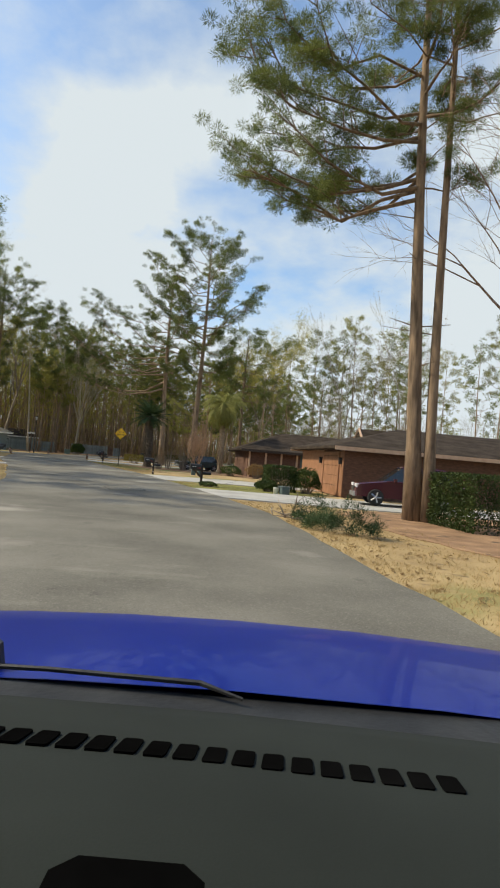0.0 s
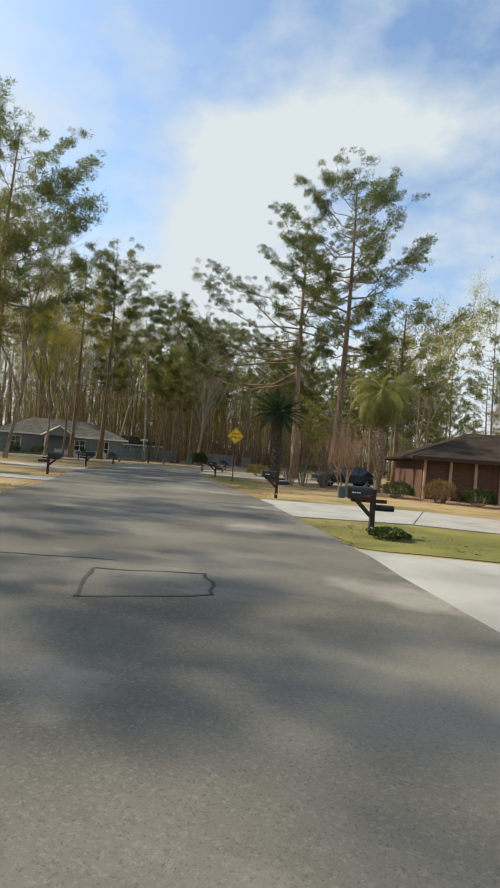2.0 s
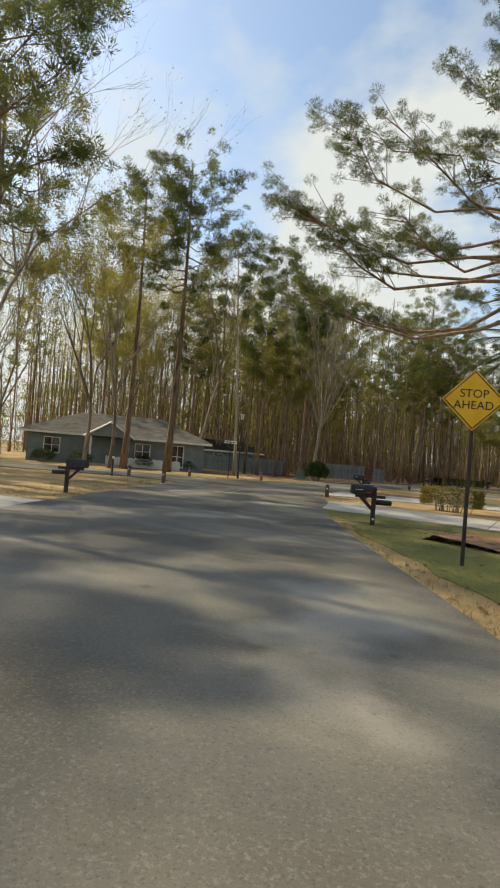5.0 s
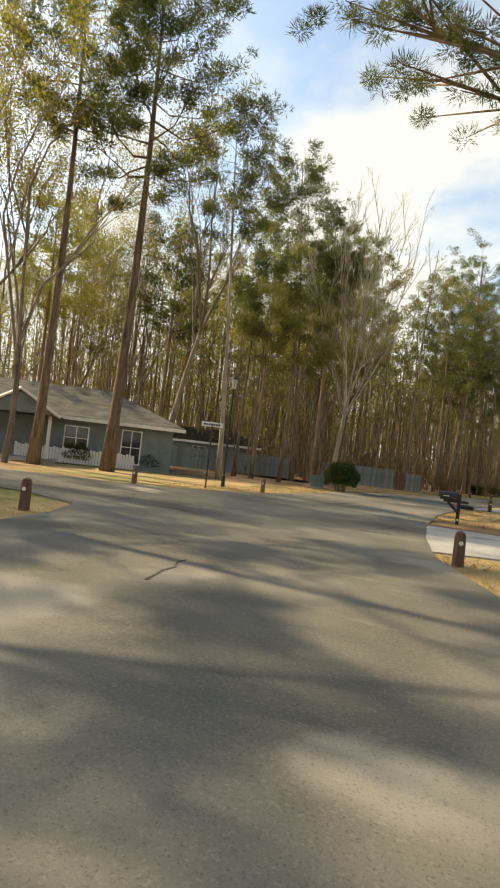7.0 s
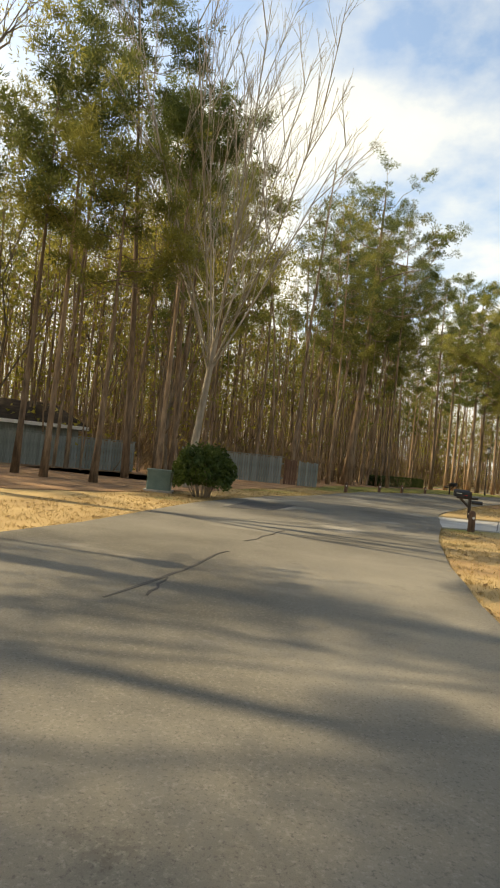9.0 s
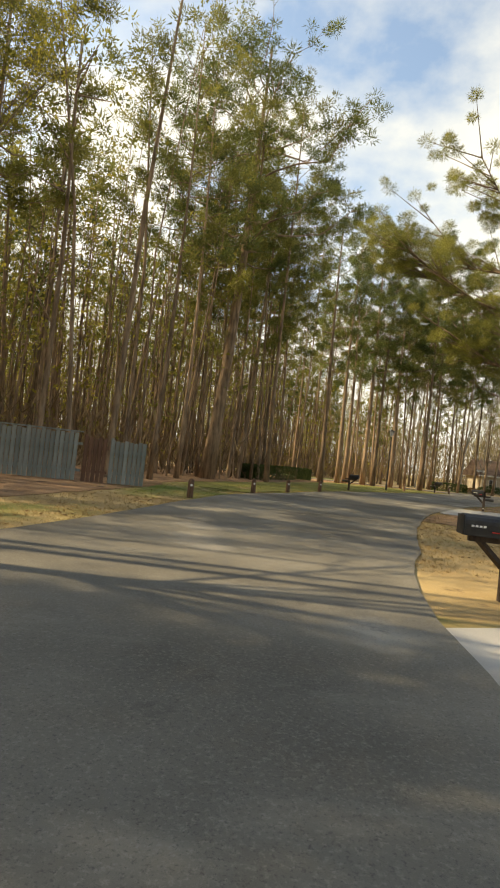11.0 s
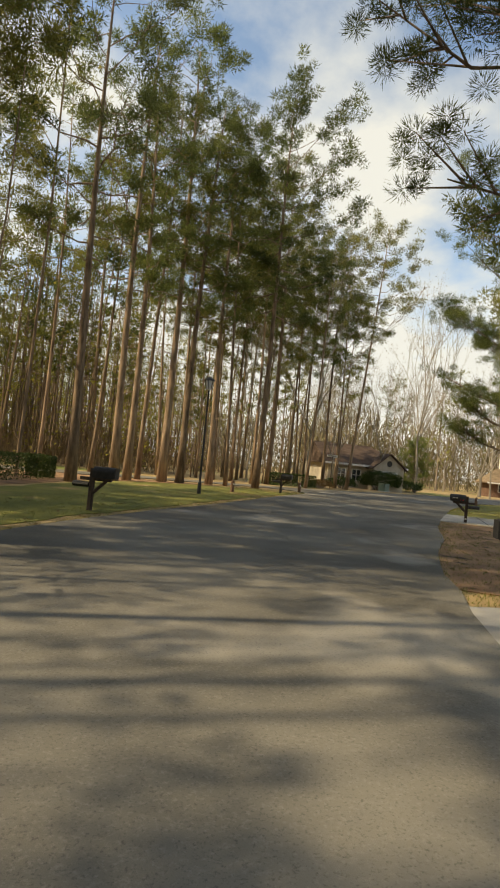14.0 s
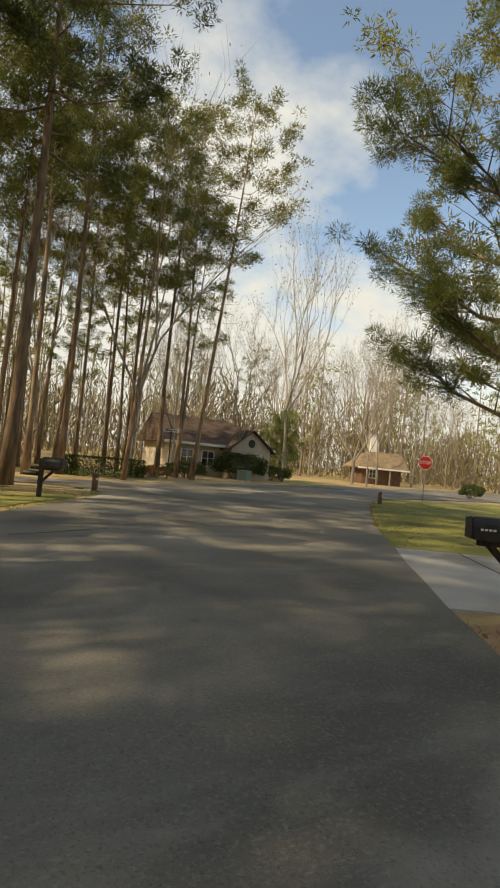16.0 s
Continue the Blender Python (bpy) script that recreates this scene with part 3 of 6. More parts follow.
    tufts(crown, [tuple(c) for c in centres], radii, seed, grain["needles"], grain["length"], grain["width"])
    return wood, crown


def branching(shape, rng, p, d, length, r, depth, tips, up=0.25, spread=0.6, kids=3):
    """A limb that forks again and again; tips gathers its last twigs."""
    q = p + d * length
    mid = p.lerp(q, 0.5) + Vector((rng.gauss(0, 0.05), rng.gauss(0, 0.05), 0.03)) * length
    shape.tube([p, mid, q], [r, r * 0.8, r * 0.6], 5 if depth > 2 else 3, False)
    if depth <= 1:
        tips.append((tuple(p), tuple(q)))
    if depth == 0:
        return
    for k in range(kids):
        axis = Vector((rng.gauss(0, 1), rng.gauss(0, 1), rng.gauss(0, 0.5))).normalized()
        e = (d + axis * spread * rng.uniform(0.6, 1.2) + Vector((0, 0, up))).normalized()
        s = 1.0 if k == 0 else rng.uniform(0.45, 0.95)
        a = p.lerp(q, s) if s < 0.5 else mid.lerp(q, (s - 0.5) * 2)
        branching(shape, rng, a, e, length * rng.uniform(0.58, 0.82), r * 0.52, depth - 1, tips, up, spread, kids)


def hardwood(seed, height, r0, fork, depth=4, leaf=0, leaf_size=0.12, spread=0.55, kids=3, up=0.25, lean=(0.0, 0.0), stems_count=1, haze=0.35):
    """A leafless or thinly leaved broad tree; leaf: leaves to each last twig."""
    rng = random.Random(seed)
    wood, boughs, leaves, tips = Shape(), Shape(), Shape(), []
    many = stems_count > 1
    for s in range(stems_count):
        ln = Vector((lean[0] + (rng.gauss(0, 0.18) if many else 0), lean[1] + (rng.gauss(0, 0.18) if many else 0), 1))
        h0 = height * fork
        base = Vector((rng.gauss(0, 0.12), rng.gauss(0, 0.12), 0)) if many else Vector((0, 0, 0))
        pts = [base + Vector((ln.x * h0 * t, ln.y * h0 * t, h0 * t)) + Vector((math.sin(4 * t + seed) * 0.02 * h0, math.cos(3 * t + seed) * 0.02 * h0, 0)) for t in (0, 0.35, 0.7, 1)]
        wood.tube(pts, [r0 * 1.2, r0 * 0.95, r0 * 0.85, r0 * 0.75], 8, False)
        top = pts[-1]
        for k in range(kids + 1):
            t = k * 6.283 / (kids + 1) + rng.uniform(-0.5, 0.5)
            d = (Vector((math.cos(t) * spread + ln.x, math.sin(t) * spread + ln.y, 1)) if k else Vector((rng.gauss(0, 0.1) + ln.x, rng.gauss(0, 0.1) + ln.y, 1))).normalized()
            branching(boughs, rng, top if k < 2 else pts[2].lerp(top, rng.uniform(0.4, 1)), d, (height - h0) * (0.42 if k else 0.5), r0 * (0.6 if k else 0.7), depth - 1, tips, up, spread, kids)
    if leaf:
        g = np.random.default_rng(seed)
        a, b = np.array([t[0] for t in tips]), np.array([t[1] for t in tips])
        a, b = np.repeat(a, leaf, 0), np.repeat(b, leaf, 0)
        blades(leaves, a + (b - a) * g.uniform(0.1, 1.1, (len(a), 1)) + g.normal(size=a.shape) * haze, seed, leaf_size)
    return wood, leaves, boughs


def fan_tree(seed, height, r0, lean, limbs=9):
    """A leafless vase-shaped tree: long straight limbs that fan upwards, with fine upright twigs."""
    rng = random.Random(seed)
    wood, boughs = Shape(), Shape()
    h0 = height * 0.3
    pts = [Vector((lean[0] * h0 * t, lean[1] * h0 * t, h0 * t)) for t in (0, 0.5, 1.0)]
    wood.tube(pts, [r0 * 1.25, r0, r0 * 0.85], 8, False)

    def shoot(p, d, length, r, depth):
        mid = p + d * length * 0.5 + Vector((rng.gauss(0, 0.02), rng.gauss(0, 0.02), 0)) * length
        q = p + (d + Vector((0, 0, 0.06))).normalized() * length
        boughs.tube([p, mid, q], [r, r * 0.68, max(0.006, r * 0.25)], 4 if depth > 1 else 3, False)
        if depth == 0:
            return
        n = (3, 6, 8)[depth - 1]
        for k in range(n):
            s = 0.16 + 0.82 * (k + rng.random()) / n
            a = p.lerp(mid, s * 2) if s < 0.5 else mid.lerp(q, s * 2 - 1)
            side = Vector((rng.gauss(0, 1), rng.gauss(0, 1), rng.gauss(0, 0.3))).normalized()
            shoot(a, (d + side * rng.uniform(0.3, 0.65) + Vector((0, 0, 0.1))).normalized(), length * (1 - s * 0.5) * rng.uniform(0.34, 0.6), r * 0.5, depth - 1)
    for k in range(limbs):
        t = k * 6.283 / limbs + rng.uniform(-0.25, 0.25)
        w = rng.uniform(0.12, 0.8)
        a = pts[1].lerp(pts[2], rng.uniform(0.5, 1.0))
        shoot(a, Vector((math.cos(t) * w + lean[0] * 0.3, math.sin(t) * w + lean[1] * 0.3, 1)).normalized(), (height - a.z) * rng.uniform(0.7, 1.0), r0 * 0.36, 3)
    return wood, Shape(), boughs


def make_tree(name, label, shapes, bark, leafmat, m=None, group="", category="tree"):
    ob = thing(name, label, category, m, group)
    part("trunk", shapes[0], bark, ob, smooth=True)
    if shapes[1].lots or shapes[1].f:
        part("crown", shapes[1], leafmat, ob)
    if len(shapes) > 2:
        part("branching", shapes[2], bark, ob, smooth=True)
    return ob


def at(x, y, turn=0.0, s=1.0, z=-0.03, tilt=(0, 0)):
    return pose(x, y, z, tilt[0], tilt[1], turn) @ Matrix.Diagonal((s, s, s, 1))


def wood_edge(y):
    """How far east the wood reaches."""
    return -28 if y < 108 else -24.5 + (y - 108) * 0.42 if y < 140 else 8


def place_trees():
    rng = random.Random(77)
    # the twin pine at the first house
    make_tree("pine_tree", "tall pine with thick grey-brown trunk and open crown", pine(3, 24, 0.45, 4.6, 0.27, 30, FINE, (-0.022, 0), dense=3.4, bare=0.3, boughs=((180, 10.5, 5.6, -0.02), (165, 11.2, 5.8, 0.08), (205, 10.9, 5.0, 0.0), (140, 10.8, 5.2, 0.04), (120, 11.2, 4.8, 0.08), (190, 12.4, 5.7, 0.15), (150, 12.6, 5.4, 0.12), (175, 13.4, 5.6, 0.22), (215, 13.0, 5.0, 0.2), (185, 14.6, 5.6, 0.3))), M_BARK, M_PINE, at(5.35, 18.2))
    make_tree("pine_tree", "tall pine growing close beside another trunk", pine(5, 23, 0.56, 4.0, 0.2, 22, FINE, (-0.036, 0.0), dense=2.2), M_BARK, M_PINE, at(5.74, 17.95))
    make_tree("bare_tree", "leafless reddish-brown tree with many drooping twigs", hardwood(9, 14, 0.16, 0.18, 6, 0, 0.06, 0.7, 3, 0.04), M_TWIG, M_BROWN_LEAF, at(11.0, 16.8))
    # the broad pines behind the palms
    make_tree("pine_tree", "broad old pine with spreading limbs behind the palms", pine(12, 27.0, 0.36, 6.4, 0.4, 52, NEAR, dense=2.1), M_BARK, M_PINE, at(-7.0, 66.6))
    make_tree("pine_tree", "broad old pine with long low limbs", pine(15, 22.5, 0.42, 6.6, 0.38, 24, FINE, dense=2.6, boughs=((195, 9.2, 9.6, -0.06), (205, 10.8, 9.8, 0.04), (192, 11.4, 9.0, 0.1), (200, 12.0, 10.0, 0.05), (188, 10.0, 9.4, -0.12), (212, 14.0, 9.0, 0.2), (176, 13.0, 8.0, 0.1), (195, 16.0, 8.0, 0.25), (222, 11.5, 7.0, 0.0))), M_BARK, M_PINE, at(-10.6, 67.6))
    make_tree("pine_tree", "tall pine among yards", pine(16, 18, 0.5, 5, 0.3, 34, MIDDLE), M_BARK, M_PINE, at(-1.5, 74))
    # pines that lean over the right verge
    over = {0: [(138 + 7 * k, 6.6 + 2.3 * k % 6.5, 5.8 - 0.08 * k, 0.05 * (k % 4)) for k in range(9)],
            1: [(172, 8.2, 8.2, -0.02), (186, 7.4, 7.4, 0.0), (160, 9.2, 7.0, 0.1), (196, 9.8, 6.8, 0.1), (178, 6.0, 6.0, -0.08), (204, 5.4, 5.4, -0.05)],
            2: [(180, 5.0, 5.0, -0.08), (160, 6.2, 5.2, 0.0), (200, 6.6, 5.2, 0.05), (175, 8.0, 5.4, 0.1), (215, 8.6, 5.6, 0.12), (150, 9.4, 5.4, 0.1), (190, 10.4, 5.6, 0.15), (230, 5.4, 5.2, -0.02), (225, 11.5, 5.6, 0.2), (170, 4.0, 4.6, -0.1), (240, 7.4, 5.6, 0.05)]}
    for i, (x, y, h, s) in enumerate(((-4.2, 114.5, 20, 6.6), (-8.8, 105.4, 19, 4.8), (8.3, 132.4, 18, 5.2), (16.5, 137.0, 21, 7.4), (4.5, 121.5, 19, 6.4), (25, 130, 22, 6))):
        make_tree("pine_tree", "pine with low spreading limbs over the verge", pine(30 + i, h, 0.22, s, 0.28, (26, 12, 26, 36, 36, 36)[i], (FINE, CLOSE, FINE, MIDDLE, MIDDLE, MIDDLE)[i], dense=(2.2, 4.0, 3.2, 2.2, 1.6, 1.6)[i], widest=0.25, boughs=over.get(i, ())), M_BARK, M_PINE_WARM if i % 2 else M_PINE, at(x, y))
    # street-corner pines round the grey house
    heavy = {4: [(0, 13.5, 6.6, 0.1), (-25, 15.0, 6.6, 0.15), (20, 12.5, 6.2, 0.05), (-10, 17.0, 6.2, 0.2), (35, 18.0, 5.8, 0.25), (-40, 11.8, 6.0, 0.0), (8, 20.0, 5.4, 0.3)]}
    for i, (x, y, h, r, tx, s, c0) in enumerate(((-38.2, 74.6, 23, 0.3, 0.0, 2.8, 0.66), (-49.6, 60.4, 22, 0.26, 0.0, 3.0, 0.62), (-52.5, 88.5, 20, 0.26, 0.0, 3.2, 0.55), (-35.7, 76.9, 24.5, 0.36, 0.0, 4.4, 0.55), (-33.2, 53.2, 26.5, 0.36, 0.02, 6.4, 0.38), (-36.2, 46.5, 25, 0.36, 0.0, 5.2, 0.45), (-39.5, 62.0, 24, 0.34, 0.0, 5.0, 0.42),
                                                 (-32.5, 94.6, 24.3, 0.2, -0.065, 2.8, 0.7), (-31.1, 94.9, 17, 0.18, 0.04, 1.5, 0.8), (-44, 56, 25, 0.34, 0.0, 4.6, 0.45), (-36, 30, 26, 0.36, 0, 4.6, 0.5), (-30, 22, 24, 0.34, 0, 4.6, 0.5), (-33.5, 110.5, 23.5, 0.24, 0.0, 3.6, 0.45), (-42.5, 91.0, 18, 0.24, 0.0, 3.0, 0.55))):
        make_tree("pine_tree", "tall slender pine with a high crown", pine(50 + i, h, c0, s, r * 0.85, 34, NEAR if i not in (2, 10, 11, 13) else MIDDLE, (tx, 0), dense=1.6 if i != 4 else 2.2, boughs=heavy.get(i, ())), M_BARK, M_PINE_WARM if i in (1, 2, 6, 12) else M_PINE, at(x, y, 60 * i if tx == 0 else 0))
    make_tree("pine_tree", "pale-barked tall pine with a slight lean", pine(70, 20.6, 0.66, 2.9, 0.16, 24, NEAR, (-0.045, 0.0), dense=1.8), M_BARK_PALE, M_PINE, at(-32.9, 83.4))
    make_tree("bare_tree", "broad leafless pale tree forking low into many limbs", fan_tree(74, 21.0, 0.15, (0.1, 0.0), 12), M_BARK_PALE, M_LEAF, at(-29.1, 93.2))
    make_tree("leafy_tree", "leaning grey tree with thin new leaves", hardwood(72, 19, 0.16, 0.45, 5, 5, 0.085, 0.45, 3, 0.35, (0.16, 0.0)), M_BARK_GREY, M_LEAF, at(-36.6, 83.2))
    for i, (x, y, h) in enumerate(((-32.4, 100.4, 22), (-31.7, 89.9, 12), (-33.7, 89.8, 15), (-35.2, 90.2, 16))):
        make_tree("pine_tree", "thin straight pine standing by the street", pine(150 + i, h, 0.62, 2.6, 0.14, 20, NEAR, (0.0, 0)), M_BARK, (M_PINE, M_PINE_WARM)[i % 2], at(x, y, 50 * i))
    make_tree("bare_tree", "large leafless tree with long level limbs", hardwood(73, 20, 0.17, 0.28, 6, 1, 0.07, 0.6, 3, 0.18, (0.14, 0.0)), M_BARK_GREY, M_LEAF, at(-32.4, 55.6))
    # thinly leaved yellow-green trees
    leafy = [make_tree("leafy_tree", "slender tree hazed with yellow-green young leaves", hardwood(80 + i, 18.5 + 1.5 * i, 0.14, 0.26, 5, 33, 0.078, 0.5, 3, 0.24, (0.02 * i, 0.0), haze=0.32), M_BARK_GREY, M_LEAF, at(*xy), "young broadleaf trees") for i, xy in enumerate(((-39.7, 71.9), (-38.2, 72.9), (-46, 93)))]
    spots = [(-50, 50), (-58, 47), (-47, 43), (-36, 52), (-42, 66), (-48, 64), (-61, 74), (-45.5, 67.5), (-43, 99), (-40.5, 108), (-34, 104), (-55, 96), (-55, 60), (-37, 40), (-42, 34), (1, 80), (-63, 70), (-41, 114), (-52, 86), (-48, 92), (-54, 94)]
    for i, (x, y) in enumerate(spots):
        copy_thing(leafy[i % 3], at(x, y, 57 * i, rng.uniform(0.72, 1.0)))
    # pines standing on their own in the woods and yards
    kinds = [make_tree("pine_tree", "slender woodland pine with a small high crown", pine(100 + i, 21 + i, 0.46 + 0.05 * (i % 3), 3.3, 0.12 + 0.016 * i, 26, EDGE if i < 3 else DEEP, sides=8, dense=1.2 if i < 3 else 1.1, stubs=9), M_BARK, (M_PINE_WARM, M_PINE, M_PINE_WARM, M_PINE, M_PINE_WARM)[i], at(*xy), "woodland pines")
             for i, xy in enumerate(((-25.3, 112.4), (-24.5, 116), (-21.8, 128.4), (-40.6, 130.2), (-34.3, 135.6)))]
    make_tree("pine_tree", "massive leaning pine trunk at the wood's edge", pine(120, 25.5, 0.5, 5.4, 0.42, 28, NEAR, (0.055, 0.01), dense=1.2, boughs=((20, 15.5, 6.5, 0.1), (-30, 17.5, 6.0, 0.2))), M_BARK, M_PINE, at(-23.2, 119.6))
    make_tree("pine_tree", "massive pine at the wood's edge", pine(121, 24, 0.46, 4.8, 0.22, 34, NEAR, (0.03, 0.0), dense=1.7), M_BARK, M_PINE, at(-3.0, 144.0))
    stout = make_tree("pine_tree", "stout pine with an open crown beside the corner lawn", pine(122, 23, 0.42, 3.9, 0.23, 24, NEAR, (0.02, 0.0), dense=0.9, stubs=14), M_BARK, M_PINE, at(-12.2, 139.5), "stout corner pines")
    for i, (x, y, size) in enumerate(((-14.3, 135.8, 1.0), (-11.4, 140.6, 0.94), (-9.3, 142.0, 1.08), (-8.2, 142.4, 0.98), (-6.2, 143.4, 0.9))):
        copy_thing(stout, at(x, y, 77 * i + 40, size, tilt=(rng.gauss(0, 0.8), rng.gauss(0, 0.8))))
    named = [(-20.6, 130.2), (-26.6, 121.5), (-10.6, 142.6), (-5.2, 143.2), (-1.2, 150.2), (0.8, 152.4), (4.2, 156.2), (6.1, 157.2), (7.6, 156.4), (9.4, 157.6), (3.4, 150.6), (-13, 147.5), (-3.7, 152), (-6.5, 150.5), (-8, 152), (-16, 145), (-5, 158), (2, 163), (8, 168)]
    for i, (x, y) in enumerate(named):
        copy_thing(kinds[i % 3], at(x, y, 71 * i, rng.uniform(0.85, 1.1), tilt=(rng.gauss(0, 1.0), rng.gauss(0, 1.0))))
    for i in range(12):
        x, y = rng.uniform(-5, 12), rng.uniform(152, 163)
        if y > 149.5 + 0.46 * max(0, x - 2) + 2.2 and not (x > 8 and y > 159):
            copy_thing(kinds[(i * 2) % 3], at(x, y, 47 * i, rng.uniform(0.8, 1.05), tilt=(rng.gauss(0, 1.4), rng.gauss(0, 1.4))))
    n = 0
    while n < 56:
        x, y = rng.uniform(-62, -6), rng.uniform(98, 178)
        if x > wood_edge(y) - 1.5 or (136 < y < 149.5 and x < 3):
            continue
        copy_thing(kinds[n % 3 if x > wood_edge(y) - 12 else 3 + n % 2], at(x, y, rng.uniform(0, 360), rng.uniform(0.7, 1.1), tilt=(rng.gauss(0, 1.3), rng.gauss(0, 1.3))))
        n += 1
    for i in range(10):
        y = 119.5 + 1.9 * i
        copy_thing(kinds[i % 3], at(wood_edge(y) - rng.uniform(1.2, 8.0), y + rng.uniform(-0.8, 0.8), 83 * i, rng.uniform(0.8, 1.1), tilt=(rng.gauss(0, 1.6), rng.gauss(0, 1.6))))
    # young pines under the taller ones
    for i in range(14):
        x = -24 + 2.1 * i
        copy_thing(kinds[i % 3], at(x, 153.5 + rng.uniform(0, 9), 61 * i, rng.uniform(0.42, 0.62), tilt=(rng.gauss(0, 1.6), rng.gauss(0, 1.6))))
    # pines behind the right-hand houses and far round the place
    for i, (x, y) in enumerate([(11, 63), (16, 60), (21, 63), (25, 58), (8, 68), (18, 66), (14, 66), (20, 72), (27, 68), (34, 60), (9, 84), (22, 86), (40, 76), (31, 52), (46, 60), (38, 44), (52, 48), (-2, 92), (6, 98), (-5, 102), (16, 104), (2, 108), (26, 112), (64, 190), (80, 182), (30, 200), (46, 206), (20, 196), (90, 210), (-58, 84), (-62, 70), (-66, 56), (-56, 100), (-70, 92)]):
        copy_thing(kinds[2 - i % 3 if i < 8 else 3 + i % 2], at(x, y, 39 * i, rng.uniform(0.62, 0.85) if x > 0 and y < 80 else rng.uniform(0.75, 1.05)))
    bare = [make_tree("bare_tree", "thin leafless tree with pale twigs", hardwood(140 + i, 14 + 2 * i, 0.12, 0.3, 5, 1, 0.09, 0.5, 3, 0.3), M_BARK_PALE, M_BROWN_LEAF, at(*xy), "leafless trees") for i, xy in enumerate(((43, 186), (32, 178), (47, 180)))]
    make_tree("bare_tree", "broad leafless pale tree forking low near the corner", hardwood(145, 13.5, 0.2, 0.2, 6, 0, 0.09, 0.6, 3, 0.2), M_BARK_PALE, M_BROWN_LEAF, at(37.8, 171.6))
    for i, (x, y) in enumerate([(27, 170), (52, 182), (58, 188), (50, 192), (42, 194), (64, 178), (36, 198), (72, 186), (78, 196), (30, 208), (60, 205), (24, 186), (18, 178), (84, 176), (66, 168), (9.5, 158.5), (16.5, 161.5), (22.5, 164.0), (25.5, 170), (5.5, 155.2), (-0.5, 153.5), (34.5, 166), (47.5, 175.2), (43.5, 173.6), (55, 178), (8, 50), (14, 54), (12, 90)]):
        copy_thing(bare[i % 3], at(x, y, 51 * i, rng.uniform(0.7, 1.2)))


place_trees()


def scattered(rng, count, x0, x1, y0, y1, keep):
    """Random spots in a rectangle that pass the test."""
    out = []
    while len(out) < count:
        x, y = rng.uniform(x0, x1), rng.uniform(y0, y1)
        if keep(x, y):
            out.append((x, y))
    return np.array(out)


def deep_woods():
    """The countless thin trunks deeper in the wood."""
    rng, g = random.Random(5), np.random.default_rng(5)
    poles, needles, leaves, brush = Shape(), Shape(), Shape(), Shape()
    xy = scattered(rng, 1800, -85, 12, 96, 205, lambda x, y: not (x > wood_edge(y) - 3 or 136 < y < 152 or (x > -12 and 150 < y < 176)))
    n = len(xy)
    h, r = g.uniform(11, 24, n), 0.04 + 0.14 * g.random(n) ** 1.8
    foot = np.column_stack([xy, np.full(n, -0.1)])
    head = np.column_stack([xy + g.normal(size=(n, 2)) * 0.045 * h[:, None], h])
    stems(poles, foot, head, r, r * 0.2, 5, 0.012, 1)
    piney = np.arange(n) % 5 < 3
    top = np.repeat(head[piney], 6, 0)
    m = len(top)
    tufts(needles, top + np.column_stack([g.normal(size=(m, 2)) * 1.2, g.uniform(-9, 0.3, m)]), np.full(m, 0.75), 2, 24, 0.3, 0.05)
    k = 8
    a0, a1, rr = np.repeat(foot[~piney], k, 0), np.repeat(head[~piney], k, 0), np.repeat(r[~piney], k)
    a = a0 + (a1 - a0) * g.uniform(0.35, 0.95, (len(a0), 1))
    e = unit(g.normal(size=a.shape) * (1, 1, 0) + (0, 0, 1.1)) * g.uniform(1, 3.2, (len(a), 1))
    stems(poles, a, a + e, rr * 0.35, rr * 0.08, 3)
    c = np.repeat(a, 7, 0) + np.repeat(e, 7, 0) * g.uniform(0.3, 1.1, (len(a) * 7, 1)) + g.normal(size=(len(a) * 7, 3)) * 0.4
    blades(leaves, c, 3, 0.17)
    xy = scattered(rng, 4200, -85, 6, 97, 205, lambda x, y: not (x > wood_edge(y) - 8 or (138 < y < 152 and x < 3) or (x > -8 and 146 < y < 168)))
    c = np.column_stack([xy, g.uniform(0.1, 1.0, len(xy)) ** 1.2 * 14])
    c = np.repeat(c, 13, 0)
    blades(leaves, c + g.normal(size=c.shape) * (0.9, 0.9, 0.7), 4, 0.17, 0.9)
    xy = np.repeat(scattered(rng, 5200, -80, 6, 100, 200, lambda x, y: not (x > wood_edge(y) - 4 or (134 < y < 151 and x < 6) or (x > -6 and 146 < y < 172))), 9, 0)
    m = len(xy)
    c = np.column_stack([xy + g.normal(size=(m, 2)) * 0.8, g.random(m) ** 1.6 * 3.2])
    u = unit(g.normal(size=(m, 3)) * (0.5, 0.5, 0) + (0, 0, 1)) * g.uniform(0.5, 1.6, (m, 1))
    w = unit(np.cross(u, g.normal(size=(m, 3)))) * 0.035
    brush.gather(np.stack([c - w, c + w, c + u], 1).reshape(-1, 3), np.arange(3 * m).reshape(-1, 3))
    woods = thing("woods", "deep stand of countless thin sunlit pine trunks", "woods", kind="stuff")
    part("trunks", poles, M_BARK, woods, smooth=True)
    part("needles", needles, M_PINE_WARM, woods)
    part("leaves", leaves, M_LEAF, woods)
    part("undergrowth", brush, M_UNDER, woods)


deep_woods()


